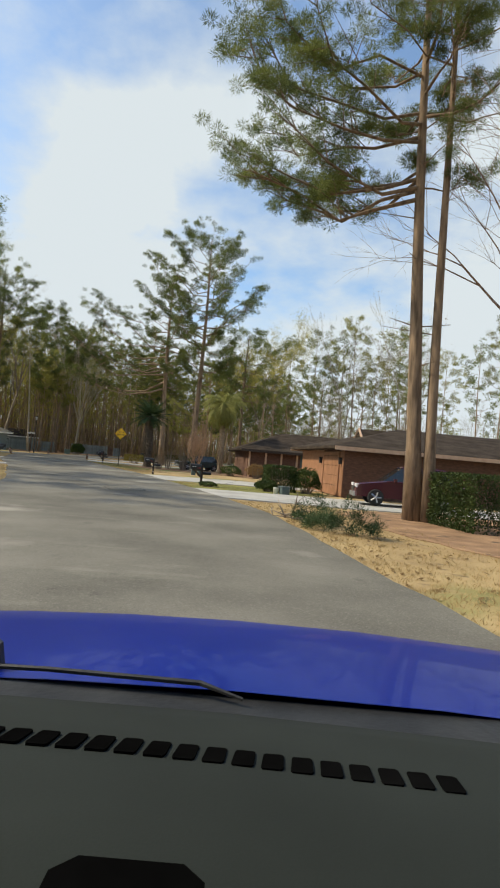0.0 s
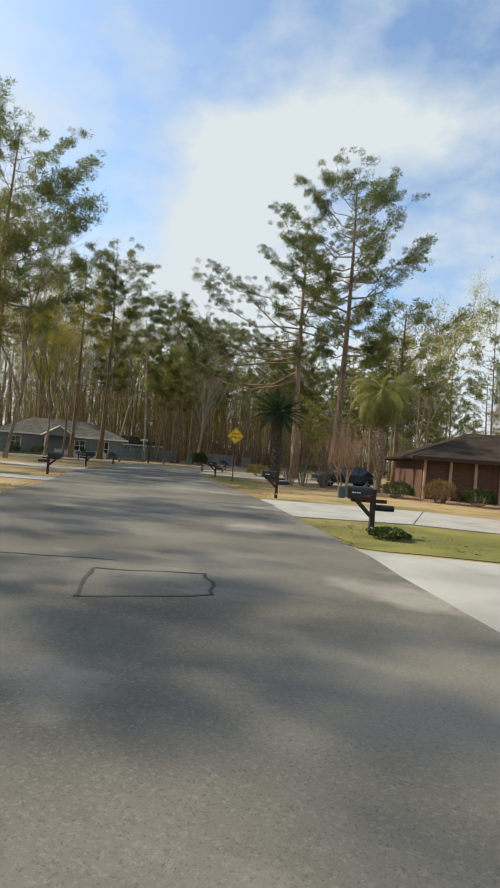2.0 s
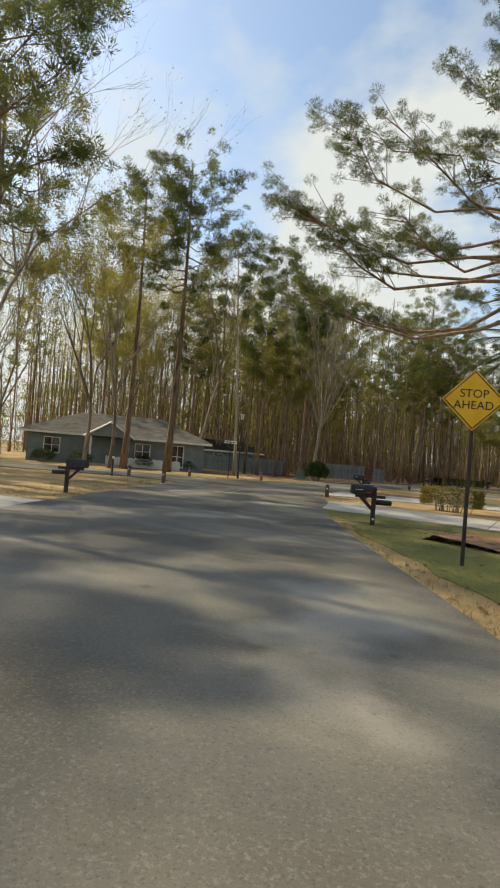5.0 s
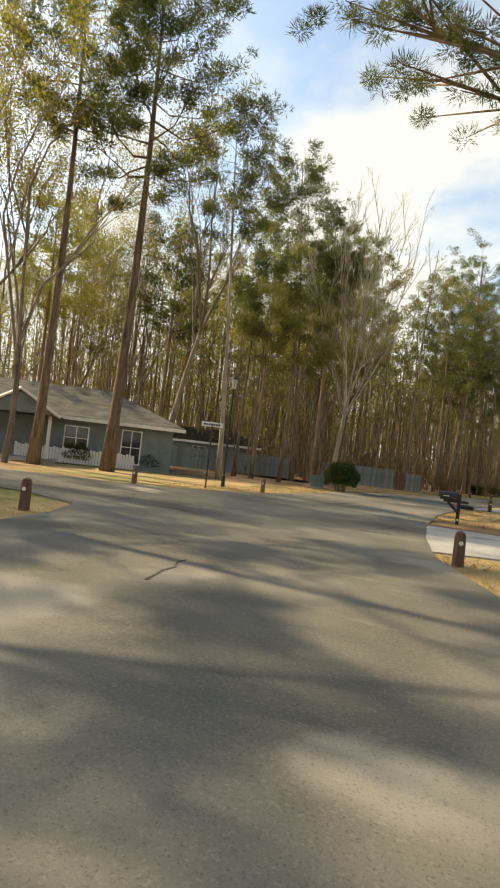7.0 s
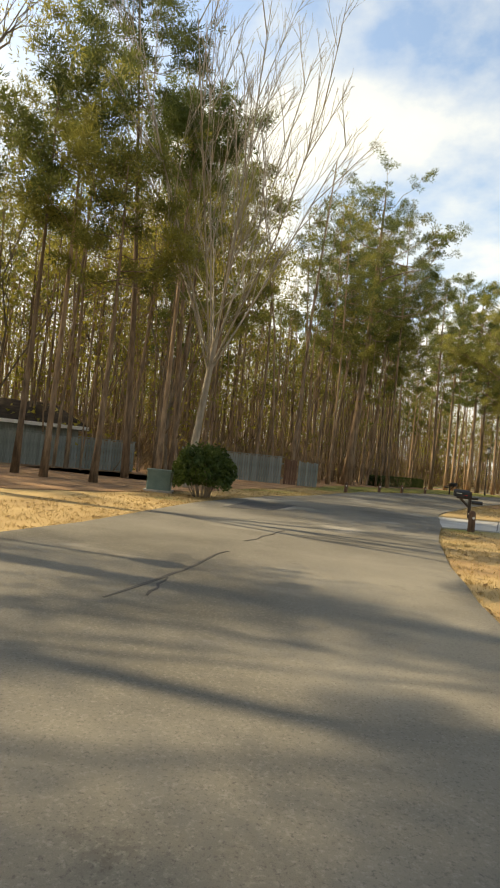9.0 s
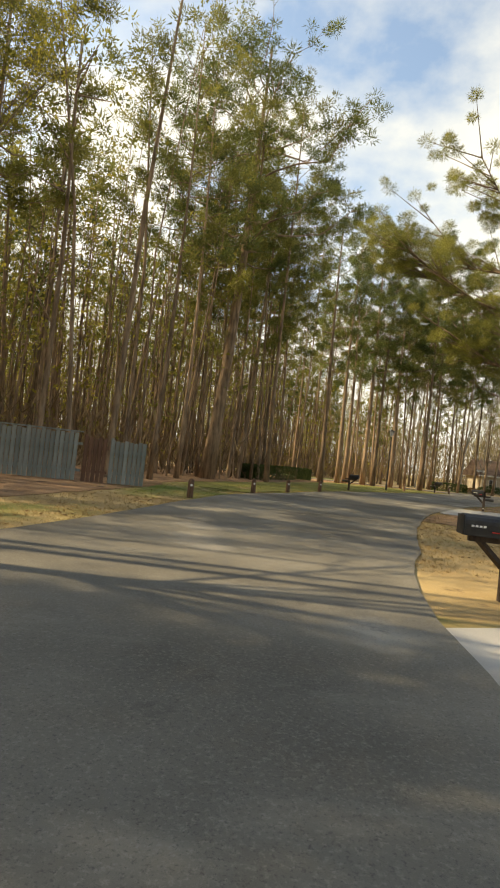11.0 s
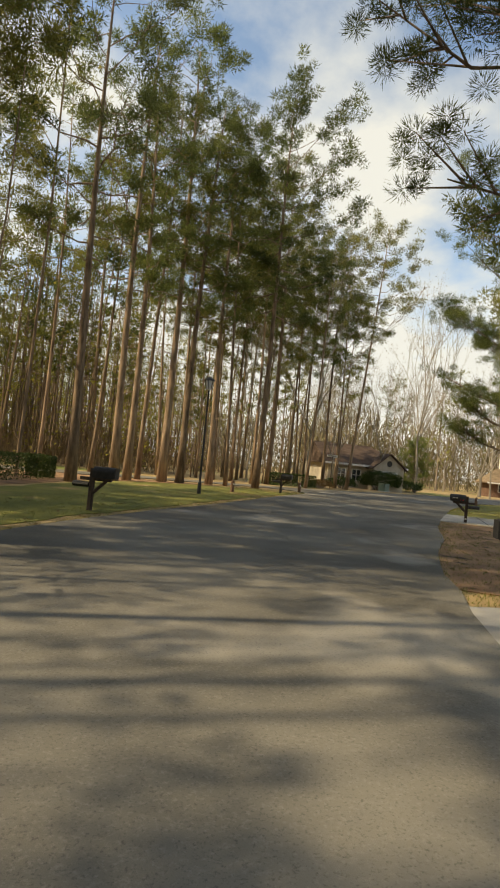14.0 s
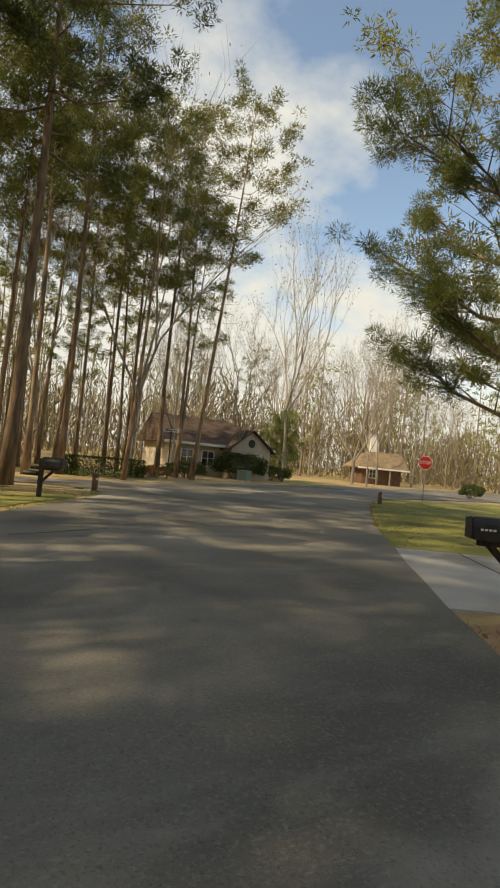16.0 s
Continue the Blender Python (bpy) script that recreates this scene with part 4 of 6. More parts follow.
def far_woods():
    """A belt of treetops and brush round the whole place."""
    rng, g = random.Random(15), np.random.default_rng(15)
    poles, needles, brush = Shape(), Shape(), Shape()
    xy = []
    while len(xy) < 620:
        a, d = rng.uniform(0, 6.283), rng.uniform(95, 200)
        x, y = -12 + math.cos(a) * d * 0.9, 85 + math.sin(a) * d * 1.25
        if not ((-70 < x < 66 and -60 < y < 182) or (-20 < x < 20 and y < -40)):
            xy.append((x, y))
    low = [(rng.uniform(10, 125), rng.uniform(186, 235)) for k in range(150)]
    for spots, h0, h1, twigs, wide, r, share in ((xy, 12, 24, 90, 3.0, 0.2, 0.72), (low, 8, 15, 170, 2.4, 0.12, 0.85)):
        spots = np.array(spots)
        n = len(spots)
        h = g.uniform(h0, h1, n)
        foot, head = np.column_stack([spots, np.full(n, -0.1)]), np.column_stack([spots, h])
        stems(poles, foot, head, np.full(n, r), np.full(n, r * 0.3), 4)
        if h1 > 20:
            top = np.repeat(head[np.arange(n) % 3 > 0], 14, 0)
            m = len(top)
            tufts(needles, top + np.column_stack([g.normal(size=(m, 2)) * 1.8, g.uniform(-11, 0.3, m)]), np.full(m, 1.3), 6, 20, 0.7, 0.12)
        c = np.repeat(np.column_stack([spots, h]), twigs, 0)
        m = len(c)
        c = np.column_stack([c[:, :2] + g.normal(size=(m, 2)) * wide, g.random(m) ** 1.1 * c[:, 2] * share])
        u = unit(g.normal(size=(m, 3)) * (0.45, 0.45, 0) + (0, 0, 1)) * g.uniform(0.8, 2.3, (m, 1))
        w = unit(np.cross(u, g.normal(size=(m, 3)))) * 0.09
        brush.gather(np.stack([c - w, c + w, c + u], 1).reshape(-1, 3), np.arange(3 * m).reshape(-1, 3))
    woods = thing("distant_woods", "belt of distant green and tan pine woods", "woods", kind="stuff")
    part("trunks", poles, M_BARK_GREY, woods)
    part("needles", needles, M_PINE_WARM, woods)
    part("brush", brush, M_BRUSH, woods)


far_woods()


# ---- palms, shrubs, hedges ----
def palm(name, label, x, y, h, r, fronds, flen, mat, droop, seed, stiff=0.0, bark=M_BOOTS):
    rng = random.Random(seed)
    ob = thing(name, label, "palm tree", at(x, y))
    trunk = Shape()
    rings = 16
    trunk.tube([(0.1 * math.sin(i * 0.3), 0, h * i / rings) for i in range(rings + 1)], [r * (1.25 if i == 0 else 1.0 + 0.12 * (i % 2)) for i in range(rings + 1)], 10)
    for i in range(110):
        z, t = h * (0.08 + 0.9 * i / 110), i * 2.4
        d = Vector((math.cos(t), math.sin(t), 0.0))
        b = Vector((0, 0, z)) + d * r * 0.9
        w = Vector((-d.y, d.x, 0)) * 0.07
        e = b + d * 0.13 + Vector((0, 0, 0.24))
        trunk.add([tuple(b - w), tuple(b + w), tuple(e + w * 0.5), tuple(e - w * 0.5), tuple(b - d * 0.05 + Vector((0, 0, 0.2)))], [(0, 1, 2, 3), (0, 3, 4), (1, 4, 2), (3, 2, 4)])
    part("trunk", trunk, bark, ob)
    for i in range(fronds):
        s = Shape()
        t = i * 2.4 + rng.uniform(-0.2, 0.2)
        u = (i + 0.5) / fronds
        el = 1.25 - u * (1.5 + droop)
        L = flen * rng.uniform(0.85, 1.1)
        d = Vector((math.cos(t), math.sin(t), 0))
        spine = []
        p, a = Vector((0, 0, h)) + d * r * 0.5, el
        for q in range(8):
            spine.append(p.copy())
            p = p + (d * math.cos(a) + Vector((0, 0, math.sin(a)))) * (L / 7)
            a -= (0.12 + droop * 0.16) * (1 - stiff) * (0.5 + q / 6)
        s.tube(spine, [0.035 * (1 - q / 9) for q in range(8)], 4, False)
        side = Vector((-d.y, d.x, 0))
        for q in range(22):
            f = 0.18 + 0.8 * q / 21
            i0 = min(int(f * 7), 6)
            c = spine[i0].lerp(spine[i0 + 1], f * 7 - i0)
            ln = L * 0.34 * math.sin(math.pi * (0.12 + 0.84 * f)) * rng.uniform(0.85, 1.1)
            g = (spine[i0 + 1] - spine[i0]).normalized()
            for sg in (-1, 1):
                e = c + side * sg * ln * 0.8 + g * ln * 0.55 + Vector((0, 0, -ln * (0.18 + 0.45 * droop) * (1 - stiff)))
                w = g * 0.035
                s.add([tuple(c - w), tuple(c + w), tuple(e)], [(0, 1, 2)])
        part("frond", s, mat, ob)
    return ob


palm("palm_tree", "pale yellow-green feather palm with drooping fronds and rough trunk", -2.75, 52.0, 6.3, 0.21, 46, 2.4, M_PALM_LIGHT, 1.2, 1)
palm("palm_tree", "dark blue-green palm with stiff fronds and thick shaggy trunk", -9.9, 54.6, 4.9, 0.34, 46, 2.0, M_PALM, 0.3, 2, 0.4, M_BOOTS_DARK)


def bush(name, label, x, y, rx, ry, h, mat, seed, leaves=900, size=0.07, boxy=False, turn=0, category="shrub", z0=0.0):
    """A shrub of real twigs and small leaves; boxy: clipped to a block."""
    rng = random.Random(seed)
    ob = thing(name, label, category, at(x, y, turn))
    tw, lf = Shape(), Shape()
    for k in range(26):
        a, rr = rng.uniform(0, 6.283), rng.uniform(0.2, 0.85)
        q = Vector((math.cos(a) * rx * rr, math.sin(a) * ry * rr, h * rng.uniform(0.55, 0.92)))
        b = Vector((q.x * 0.35 if not boxy else q.x * 0.9, q.y * 0.35 if not boxy else q.y * 0.9, 0))
        tw.tube([b, b.lerp(q, 0.5) + Vector((rng.gauss(0, 0.05), rng.gauss(0, 0.05), 0)), q], [0.022, 0.016, 0.007], 4, False)
    size *= 0.68
    spots = []
    for k in range(leaves * 2):
        if boxy:
            c = Vector((rng.uniform(-rx, rx), rng.uniform(-ry, ry), rng.uniform(z0, h)))
            f = rng.randrange(5)
            if f == 0:
                c.z = h + rng.gauss(0, 0.03)
            elif f < 3:
                c.x = (rx if f == 1 else -rx) + rng.gauss(0, 0.05)
            else:
                c.y = (ry if f == 3 else -ry) + rng.gauss(0, 0.05)
        else:
            t, u = rng.uniform(0, 6.283), rng.uniform(-0.55, 1)
            w = math.sqrt(max(0, 1 - u * u))
            lump = 1 + 0.18 * math.sin(3 * t + seed) * math.cos(4 * u + seed)
            rr = lump * rng.uniform(0.72, 1.03)
            c = Vector((math.cos(t) * w * rx * rr, math.sin(t) * w * ry * rr, h * (0.5 + 0.5 * u * rr)))
            c.z = max(0.03, c.z)
        spots.append(tuple(c))
    blades(lf, spots, seed, size, 0.75)
    part("stem", tw, M_BARK_GREY, ob)
    part("foliage", lf, mat, ob)
    return ob


def place_bushes():
    bush("trimmed_bush", "square-clipped dense green bush beside the garage", 1.6, 29.6, 0.72, 0.7, 1.3, M_HEDGE, 1, 3600, 0.07, True, 10)
    bush("trimmed_bush", "dense rounded green bush beside the garage", 3.0, 29.2, 0.75, 0.7, 1.3, M_HEDGE, 2, 2600)
    bush("trimmed_bush", "low dark green bush by the driveway", 0.9, 28.2, 0.55, 0.5, 0.6, M_HEDGE, 3, 1200)
    bush("trimmed_hedge", "long clipped dark green hedge beside the pine trees", 9.0, 17.2, 3.1, 1.2, 1.6, M_HEDGE, 4, 16000, 0.065, True, 12, "hedge")
    rng = random.Random(61)
    pile = thing("branch_pile", "heap of cut pine boughs and bare sticks on dry grass", "branches")
    for i in range(13):
        t = rng.random()
        a = Vector((0.75 + 1.2 * t + rng.gauss(0, 0.15), 16.9 - 2.6 * t + rng.gauss(0, 0.2), 0.0))
        turn, L = rng.uniform(0, 6.283), rng.uniform(0.5, 1.3)
        up = 0.6 if i % 5 == 0 else rng.uniform(0.03, 0.25)
        b = a + Vector((math.cos(turn) * L, math.sin(turn) * L, 0)) * (1 - up * 0.6) + Vector((0, 0, L * up))
        m = a.lerp(b, 0.5) + Vector((rng.gauss(0, 0.06), rng.gauss(0, 0.06), rng.uniform(0, 0.08)))
        st = Shape()
        st.tube([a, m, b], [0.024, 0.018, 0.008], 6)
        st.tube([m, m + Vector((rng.gauss(0, 0.2), rng.gauss(0, 0.2), rng.uniform(0.08, 0.3)))], [0.011, 0.004], 5)
        part("stick", st, M_BARK_GREY, pile, smooth=True)
    for i, (x, y, h) in enumerate(((1.55, 15.3, 0.3), (1.8, 14.7, 0.95), (2.0, 14.2, 0.4), (1.7, 13.6, 0.3), (2.1, 13.1, 0.4), (2.5, 12.8, 0.85), (2.75, 12.5, 0.45))):
        st = Shape()
        for k in range(13):
            t = (k + 0.5) / 13
            c = Vector((x + rng.gauss(0, 0.17), y + rng.gauss(0, 0.2), 0.06 + h * t * rng.uniform(0.5, 1.0)))
            tufts(st, [tuple(c)], [0.15], 10 * i + k, 60, 0.15, 0.006, 0.6)
        part("bough", st, M_PALM, pile)
    bucket = thing("bucket", "small white bucket beside the clipped bushes", "bucket", pose(1.35, 26.9, 0))
    st = Shape()
    st.tube([(0, 0, -0.03), (0, 0, 0.26), (0, 0, 0.275)], [0.11, 0.14, 0.15], 14)
    part("pail", st, M_WHITE, bucket, smooth=True)
    planter = thing("planter", "dark green square planter beside the clipped bushes", "planter", pose(1.75, 26.75, 0, 0, 0, 14))
    part("box", Shape().box(-0.2, -0.2, -0.03, 0.2, 0.2, 0.32, chamfer=0.03), M_SIDING_TEAL, planter)
    part("rim", Shape().box(-0.23, -0.23, 0.32, 0.23, 0.23, 0.36, chamfer=0.03), M_SIDING_TEAL, planter)
    bush("golden_hedge", "small clipped golden-yellow hedge on mulch", -13.0, 64.2, 1.15, 0.5, 0.95, M_HEDGE_GOLD, 8, 3600, 0.06, True, -20, "hedge", 0.25)
    bush("shrub", "broad glossy green shrub beside a utility box", -27.2, 89.0, 1.05, 1.0, 1.75, M_HEDGE, 9, 3800, 0.11)
    bush("trimmed_hedge", "long low dark hedge at the wood's edge", -18.2, 131.6, 6.4, 0.7, 1.0, M_HEDGE, 10, 9000, 0.08, True, 66, "hedge")
    bush("trimmed_hedge", "low leafy hedge with russet tinge", 3.4, 153.3, 2.3, 0.6, 0.95, M_HEDGE, 11, 3000, 0.08, True, 25, "hedge")
    bush("shrub", "low russet-tinged shrub at the corner", 6.8, 155.0, 1.2, 0.7, 0.7, M_BROWN_LEAF, 12, 1500, 0.08)
    bush("trimmed_bush", "large dark rounded bush in front of the house", 16.4, 161.0, 2.5, 1.0, 2.0, M_HEDGE, 13, 3600, 0.12)
    bush("shrub", "dark leafy shrub below the tall pines", 10.4, 158.0, 1.6, 0.9, 1.1, M_HEDGE, 15, 1500, 0.1)
    bush("shrub", "dark leafy shrub beside the conifer", 21.4, 163.6, 1.8, 1.0, 1.2, M_HEDGE, 16, 1500, 0.1)
    bush("shrub", "low green plant at a mailbox post", -1.98, 28.2, 0.45, 0.35, 0.28, M_HEDGE, 17, 500, 0.06)
    bush("trimmed_bush", "rounded dark bush at the street corner", 37, 155.5, 1.1, 1.0, 1.3, M_HEDGE, 14, 1800, 0.1)
    for i, (x, y) in enumerate(((-1.5, 47.6), (0.6, 46.4), (2.4, 46.0), (4.4, 46.6))):
        bush("shrub", "straggling brownish shrub in front of the house", x, y, 0.9, 0.8, 0.9 + 0.3 * (i % 2), M_BROWN_LEAF if i % 2 else M_HEDGE, 20 + i, 900, 0.09)
    for i, (x, y, h) in enumerate(((-6.2, 52.6, 2.6), (-7.6, 53.0, 2.4), (-8.4, 52.2, 2.0))):
        bush("shrub", "tall twiggy brown shrub beside the palm", x, y, 0.8, 0.8, h, M_BROWN_LEAF, 30 + i, 420, 0.06)
    for i, (x, y) in enumerate(((-42, 74), (-39.5, 79), (-37, 82), (-44.5, 72.5))):
        bush("shrub", "low white-flecked shrub before the house", x, y, 1.0, 0.8, 1.1, M_HEDGE, 40 + i, 900, 0.09)


place_bushes()
make_tree("crape_myrtle", "leafless multi-stemmed crape myrtle with tan bark", hardwood(201, 3.3, 0.05, 0.26, 5, 0, 0.05, 0.55, 3, 0.3, stems_count=5), M_BARK_TAN, M_BROWN_LEAF, at(-4.6, 48.9), category="shrub")
conifer_shapes = pine(210, 8.5, 0.05, 2.4, 0.16, 60, MIDDLE, widest=0.12, bare=0.25)
make_tree("conifer_tree", "dense dark green conical conifer", conifer_shapes, M_BARK, M_PINE, at(24.3, 166.8, 0, 0.68))


# ---- houses ----
def quad_roof(shape, x0, x1, y0, y1, ze, zr, hip0, hip1, over=0.5, thick=0.14):
    """A hip or gable roof over the box; hip0, hip1: how far the ridge ends lie inside."""
    a, b, c, d = x0 - over, x1 + over, y0 - over, y1 + over
    ym = (c + d) / 2
    r0, r1 = (a + hip0 if hip0 else a), (b - hip1 if hip1 else b)
    top = [(a, c, ze), (b, c, ze), (b, d, ze), (a, d, ze), (r0, ym, zr), (r1, ym, zr)]
    low = [(x, y, z - thick) for x, y, z in top]
    shape.add(top + low, [(0, 1, 5, 4), (1, 2, 5), (2, 3, 4, 5), (3, 0, 4), (6, 7, 1, 0), (7, 8, 2, 1), (8, 9, 3, 2), (9, 6, 0, 3), (9, 8, 7, 6)])


def window(parent, x, z0, w, h, y, frame_mat=M_WHITE):
    """A window in the front wall, its pane set back in the frame."""
    fr, pane = Shape(), Shape()
    for a, b, c, d in ((x - w / 2 - 0.07, z0 - 0.07, x + w / 2 + 0.07, z0), (x - w / 2 - 0.07, z0 + h, x + w / 2 + 0.07, z0 + h + 0.07), (x - w / 2 - 0.07, z0, x - w / 2, z0 + h), (x + w / 2, z0, x + w / 2 + 0.07, z0 + h), (x - 0.025, z0, x + 0.025, z0 + h), (x - w / 2, z0 + h / 2 - 0.02, x + w / 2, z0 + h / 2 + 0.02)):
        fr.box(a, y - 0.07, b, c, y + 0.01, d)
    pane.box(x - w / 2, y - 0.02, z0, x + w / 2, y + 0.0, z0 + h)
    win = part("window", fr, frame_mat, parent)
    part("pane", pane, M_GLASS, win)


def house(name, label, m, w, d, eave, ridge, wallmat, roofmat, hips=(3.0, 3.0), windows=(), over=0.5, trim=M_WHITE):
    """Local x runs along the front, which looks to -y."""
    ob = thing(name, label, "house", m)
    s = Shape().box(0, 0, -0.05, w, d, eave)
    part("wall", s, wallmat, ob)
    s = Shape()
    quad_roof(s, 0, w, 0, d, eave + 0.12, ridge, hips[0], hips[1], over)
    part("roof", s, roofmat, ob)
    for a in ((-over - 0.03, -over - 0.04, w + over + 0.03, -over + 0.0), (-over - 0.03, d + over, w + over + 0.03, d + over + 0.04)):
        part("fascia", Shape().box(a[0], a[1], eave - 0.1, a[2], a[3], eave + 0.1), trim, ob)
    for x, z0, ww, hh in windows:
        window(ob, x, z0, ww, hh, 0, trim)
    return ob


def first_house():
    m = pose(4.75, 28.6, 0, 0, 0, 8)
    ob = house("house", "long low brown brick house with dark shingle roof and garage", m, 22, 9, 2.45, 4.0, M_BRICK, M_SHINGLE, (5.2, 4.0), (), 0.7, M_TRIMWOOD)
    frames, door = Shape(), Shape()
    for y0, y1, z0, z1 in ((0.6, 0.85, 0, 2.25), (3.55, 3.8, 0, 2.25), (0.6, 3.8, 2.1, 2.3)):
        frames.box(-0.09, y0, z0, 0.02, y1, z1)
    for k in range(4):
        door.box(-0.05 - 0.01 * (k % 2), 0.86, 0.02 + k * 0.52, 0.0, 3.54, 0.02 + k * 0.52 + 0.5)
    part("garage_door", door, M_GARAGE, ob, "tan panelled garage door in sunlight")
    part("door_frame", frames, M_GARAGE, ob)
    part("brick_face", Shape().box(-0.03, 0.0, 0, 0.0, 0.58, 2.4), M_GARAGE, ob)
    part("brick_face", Shape().box(-0.03, 3.82, 0, 0.0, 9.0, 2.4), M_GARAGE, ob)
    for y in (0.3, 4.1):
        lamp = Shape().box(-0.2, y - 0.07, 1.65, -0.04, y + 0.07, 1.95, chamfer=0.02).box(-0.22, y - 0.09, 1.95, -0.02, y + 0.09, 1.99)
        part("wall_lantern", lamp, M_BLACK, ob)
    for gx, gz, gy in ((3.6, 3.62, 2.6), (17.5, 3.66, 3.2)):
        g = Shape()
        g.add([(gx - 1.5, gy + 0.6, gz - 0.62), (gx - 1.5, gy + 2.6, gz - 0.62), (gx - 1.5, gy + 1.6, gz + 0.2), (gx + 2.2, gy + 0.6, gz - 0.55), (gx + 2.2, gy + 2.6, gz - 0.55), (gx + 2.2, gy + 1.6, gz + 0.2)],
              [(0, 2, 1), (0, 3, 5, 2), (1, 2, 5, 4), (3, 4, 5)])
        gable = part("gable", g, M_SHINGLE, ob)
        t = Shape()
        t.tube([(gx - 1.54, gy + 0.5, gz - 0.68), (gx - 1.54, gy + 1.6, gz + 0.22), (gx - 1.54, gy + 2.7, gz - 0.68)], [0.07] * 3, 4)
        part("barge_board", t, M_TRIMWOOD, gable)


first_house()
second = house("house", "dark hip-roofed brown house with tan posts among shrubs", pose(-0.2, 49.6, 0, 0, 0, 8), 17, 10, 2.3, 4.3, M_BRICK, M_SHINGLE, (4.5, 4.5), ((8.4, 0.8, 1.8, 1.2), (13, 0.8, 1.4, 1.2)), 0.7, M_POST)
for x in (0.05, 1.5, 2.9, 4.3, 6.2):
    part("post", Shape().box(x, -0.16, -0.03, x + 0.16, -0.02, 2.3, chamfer=0.02), M_TRIMWOOD, second)
part("panel", Shape().box(4.7, -0.05, 0.05, 6.0, -0.005, 2.2), M_SIDING_TEAL, second, "dark teal panel between posts")
house("house", "grey hip-roofed house with pale blue-grey walls behind pines", pose(-47.5, 73.6, 0, 0, 0, 36), 14.8, 9.5, 2.45, 4.6, M_SIDING, M_SHINGLE_GREY, (4.4, 4.4), ((2, 0.8, 1.2, 1.2), (9.5, 0.8, 1.2, 1.2), (12.5, 0.3, 1.0, 1.8)), 0.6)
def porch():
    """The white-trimmed gabled porch of the grey house."""
    ob = thing("porch", "white-trimmed gabled porch before the grey house", "porch", pose(-47.5, 73.6, 0, 0, 0, 36) @ pose(5.2, -2.2, 0))
    for x in (0.1, 3.1):
        part("post", Shape().box(x - 0.08, 0.1, -0.03, x + 0.08, 0.26, 2.35, chamfer=0.02), M_WHITE, ob)
    s = Shape().add([(-0.4, -0.3, 2.35), (3.6, -0.3, 2.35), (1.6, -0.3, 3.55), (-0.4, 3.4, 2.35), (3.6, 3.4, 2.35), (1.6, 3.4, 3.55)], [(0, 2, 5, 3), (2, 1, 4, 5), (0, 3, 4, 1), (3, 5, 4)])
    part("roof", s, M_SHINGLE_GREY, ob)
    part("gable_face", Shape().add([(-0.2, -0.22, 2.4), (3.4, -0.22, 2.4), (1.6, -0.22, 3.45), (-0.2, -0.18, 2.4), (3.4, -0.18, 2.4), (1.6, -0.18, 3.45)], [(0, 1, 2), (5, 4, 3), (0, 3, 4, 1), (1, 4, 5, 2), (2, 5, 3, 0)]), M_SIDING, ob)
    s = Shape()
    s.tube([(-0.45, -0.33, 2.33), (1.6, -0.33, 3.6), (3.65, -0.33, 2.33)], [0.09] * 3, 4)
    part("barge_board", s, M_WHITE, ob)
    part("floor", Shape().box(-0.3, -0.2, -0.03, 3.5, 2.2, 0.14), M_CONCRETE, ob)


porch()
house("house", "long cream house with brown roof behind tall pines", pose(11.6, 163.6, 0, 0, 0, -8), 8.0, 8, 2.4, 4.7, M_SIDING_CREAM, M_SHINGLE_BROWN, (0, 2.6), ((1.4, 0.8, 0.9, 1.1), (3.1, 0.8, 0.9, 1.1)), 0.6)


def cross_gable():
    """The street-side gable of the cream house, with its oval vent and a band of panes."""
    ob = thing("gable_wing", "cream gable wing with oval vent before the house", "house wing", pose(11.6, 163.6, 0, 0, 0, -8) @ pose(4.4, -1.6, 0) @ Matrix.Diagonal((0.82, 1.0, 0.95, 1.0)))
    part("wall", Shape().add([(0, 0, -0.05), (4.0, 0, -0.05), (4.0, 0, 2.5), (2.0, 0, 3.9), (0, 0, 2.5), (0, 1.58, -0.05), (4.0, 1.58, -0.05), (4.0, 1.58, 2.5), (2.0, 1.58, 3.9), (0, 1.58, 2.5)], [(0, 1, 2, 3, 4), (5, 9, 8, 7, 6), (0, 4, 9, 5), (1, 6, 7, 2)]), M_SIDING_CREAM, ob)
    part("roof", Shape().add([(-0.4, -0.3, 2.36), (2.0, -0.3, 4.08), (4.4, -0.3, 2.36), (-0.4, 3.6, 2.36), (2.0, 3.6, 4.08), (4.4, 3.6, 2.36), (-0.4, -0.3, 2.24), (2.0, -0.3, 3.96), (4.4, -0.3, 2.24), (-0.4, 3.6, 2.24), (2.0, 3.6, 3.96), (4.4, 3.6, 2.24)], [(0, 1, 4, 3), (1, 2, 5, 4), (6, 9, 10, 7), (7, 10, 11, 8), (0, 6, 7, 1), (1, 7, 8, 2), (0, 3, 9, 6), (2, 8, 11, 5)]), M_SHINGLE_BROWN, ob)
    s = Shape()
    s.tube([(2.0, -0.05, 2.95), (2.0, 0.0, 2.95)], [0.34, 0.34], 14)
    part("vent", s, M_BLACK, ob)
    for k in range(4):
        part("pane", Shape().box(0.85 + k * 0.6, -0.04, 1.5, 1.35 + k * 0.6, 0.01, 2.1, chamfer=0.01), M_WHITE, ob)


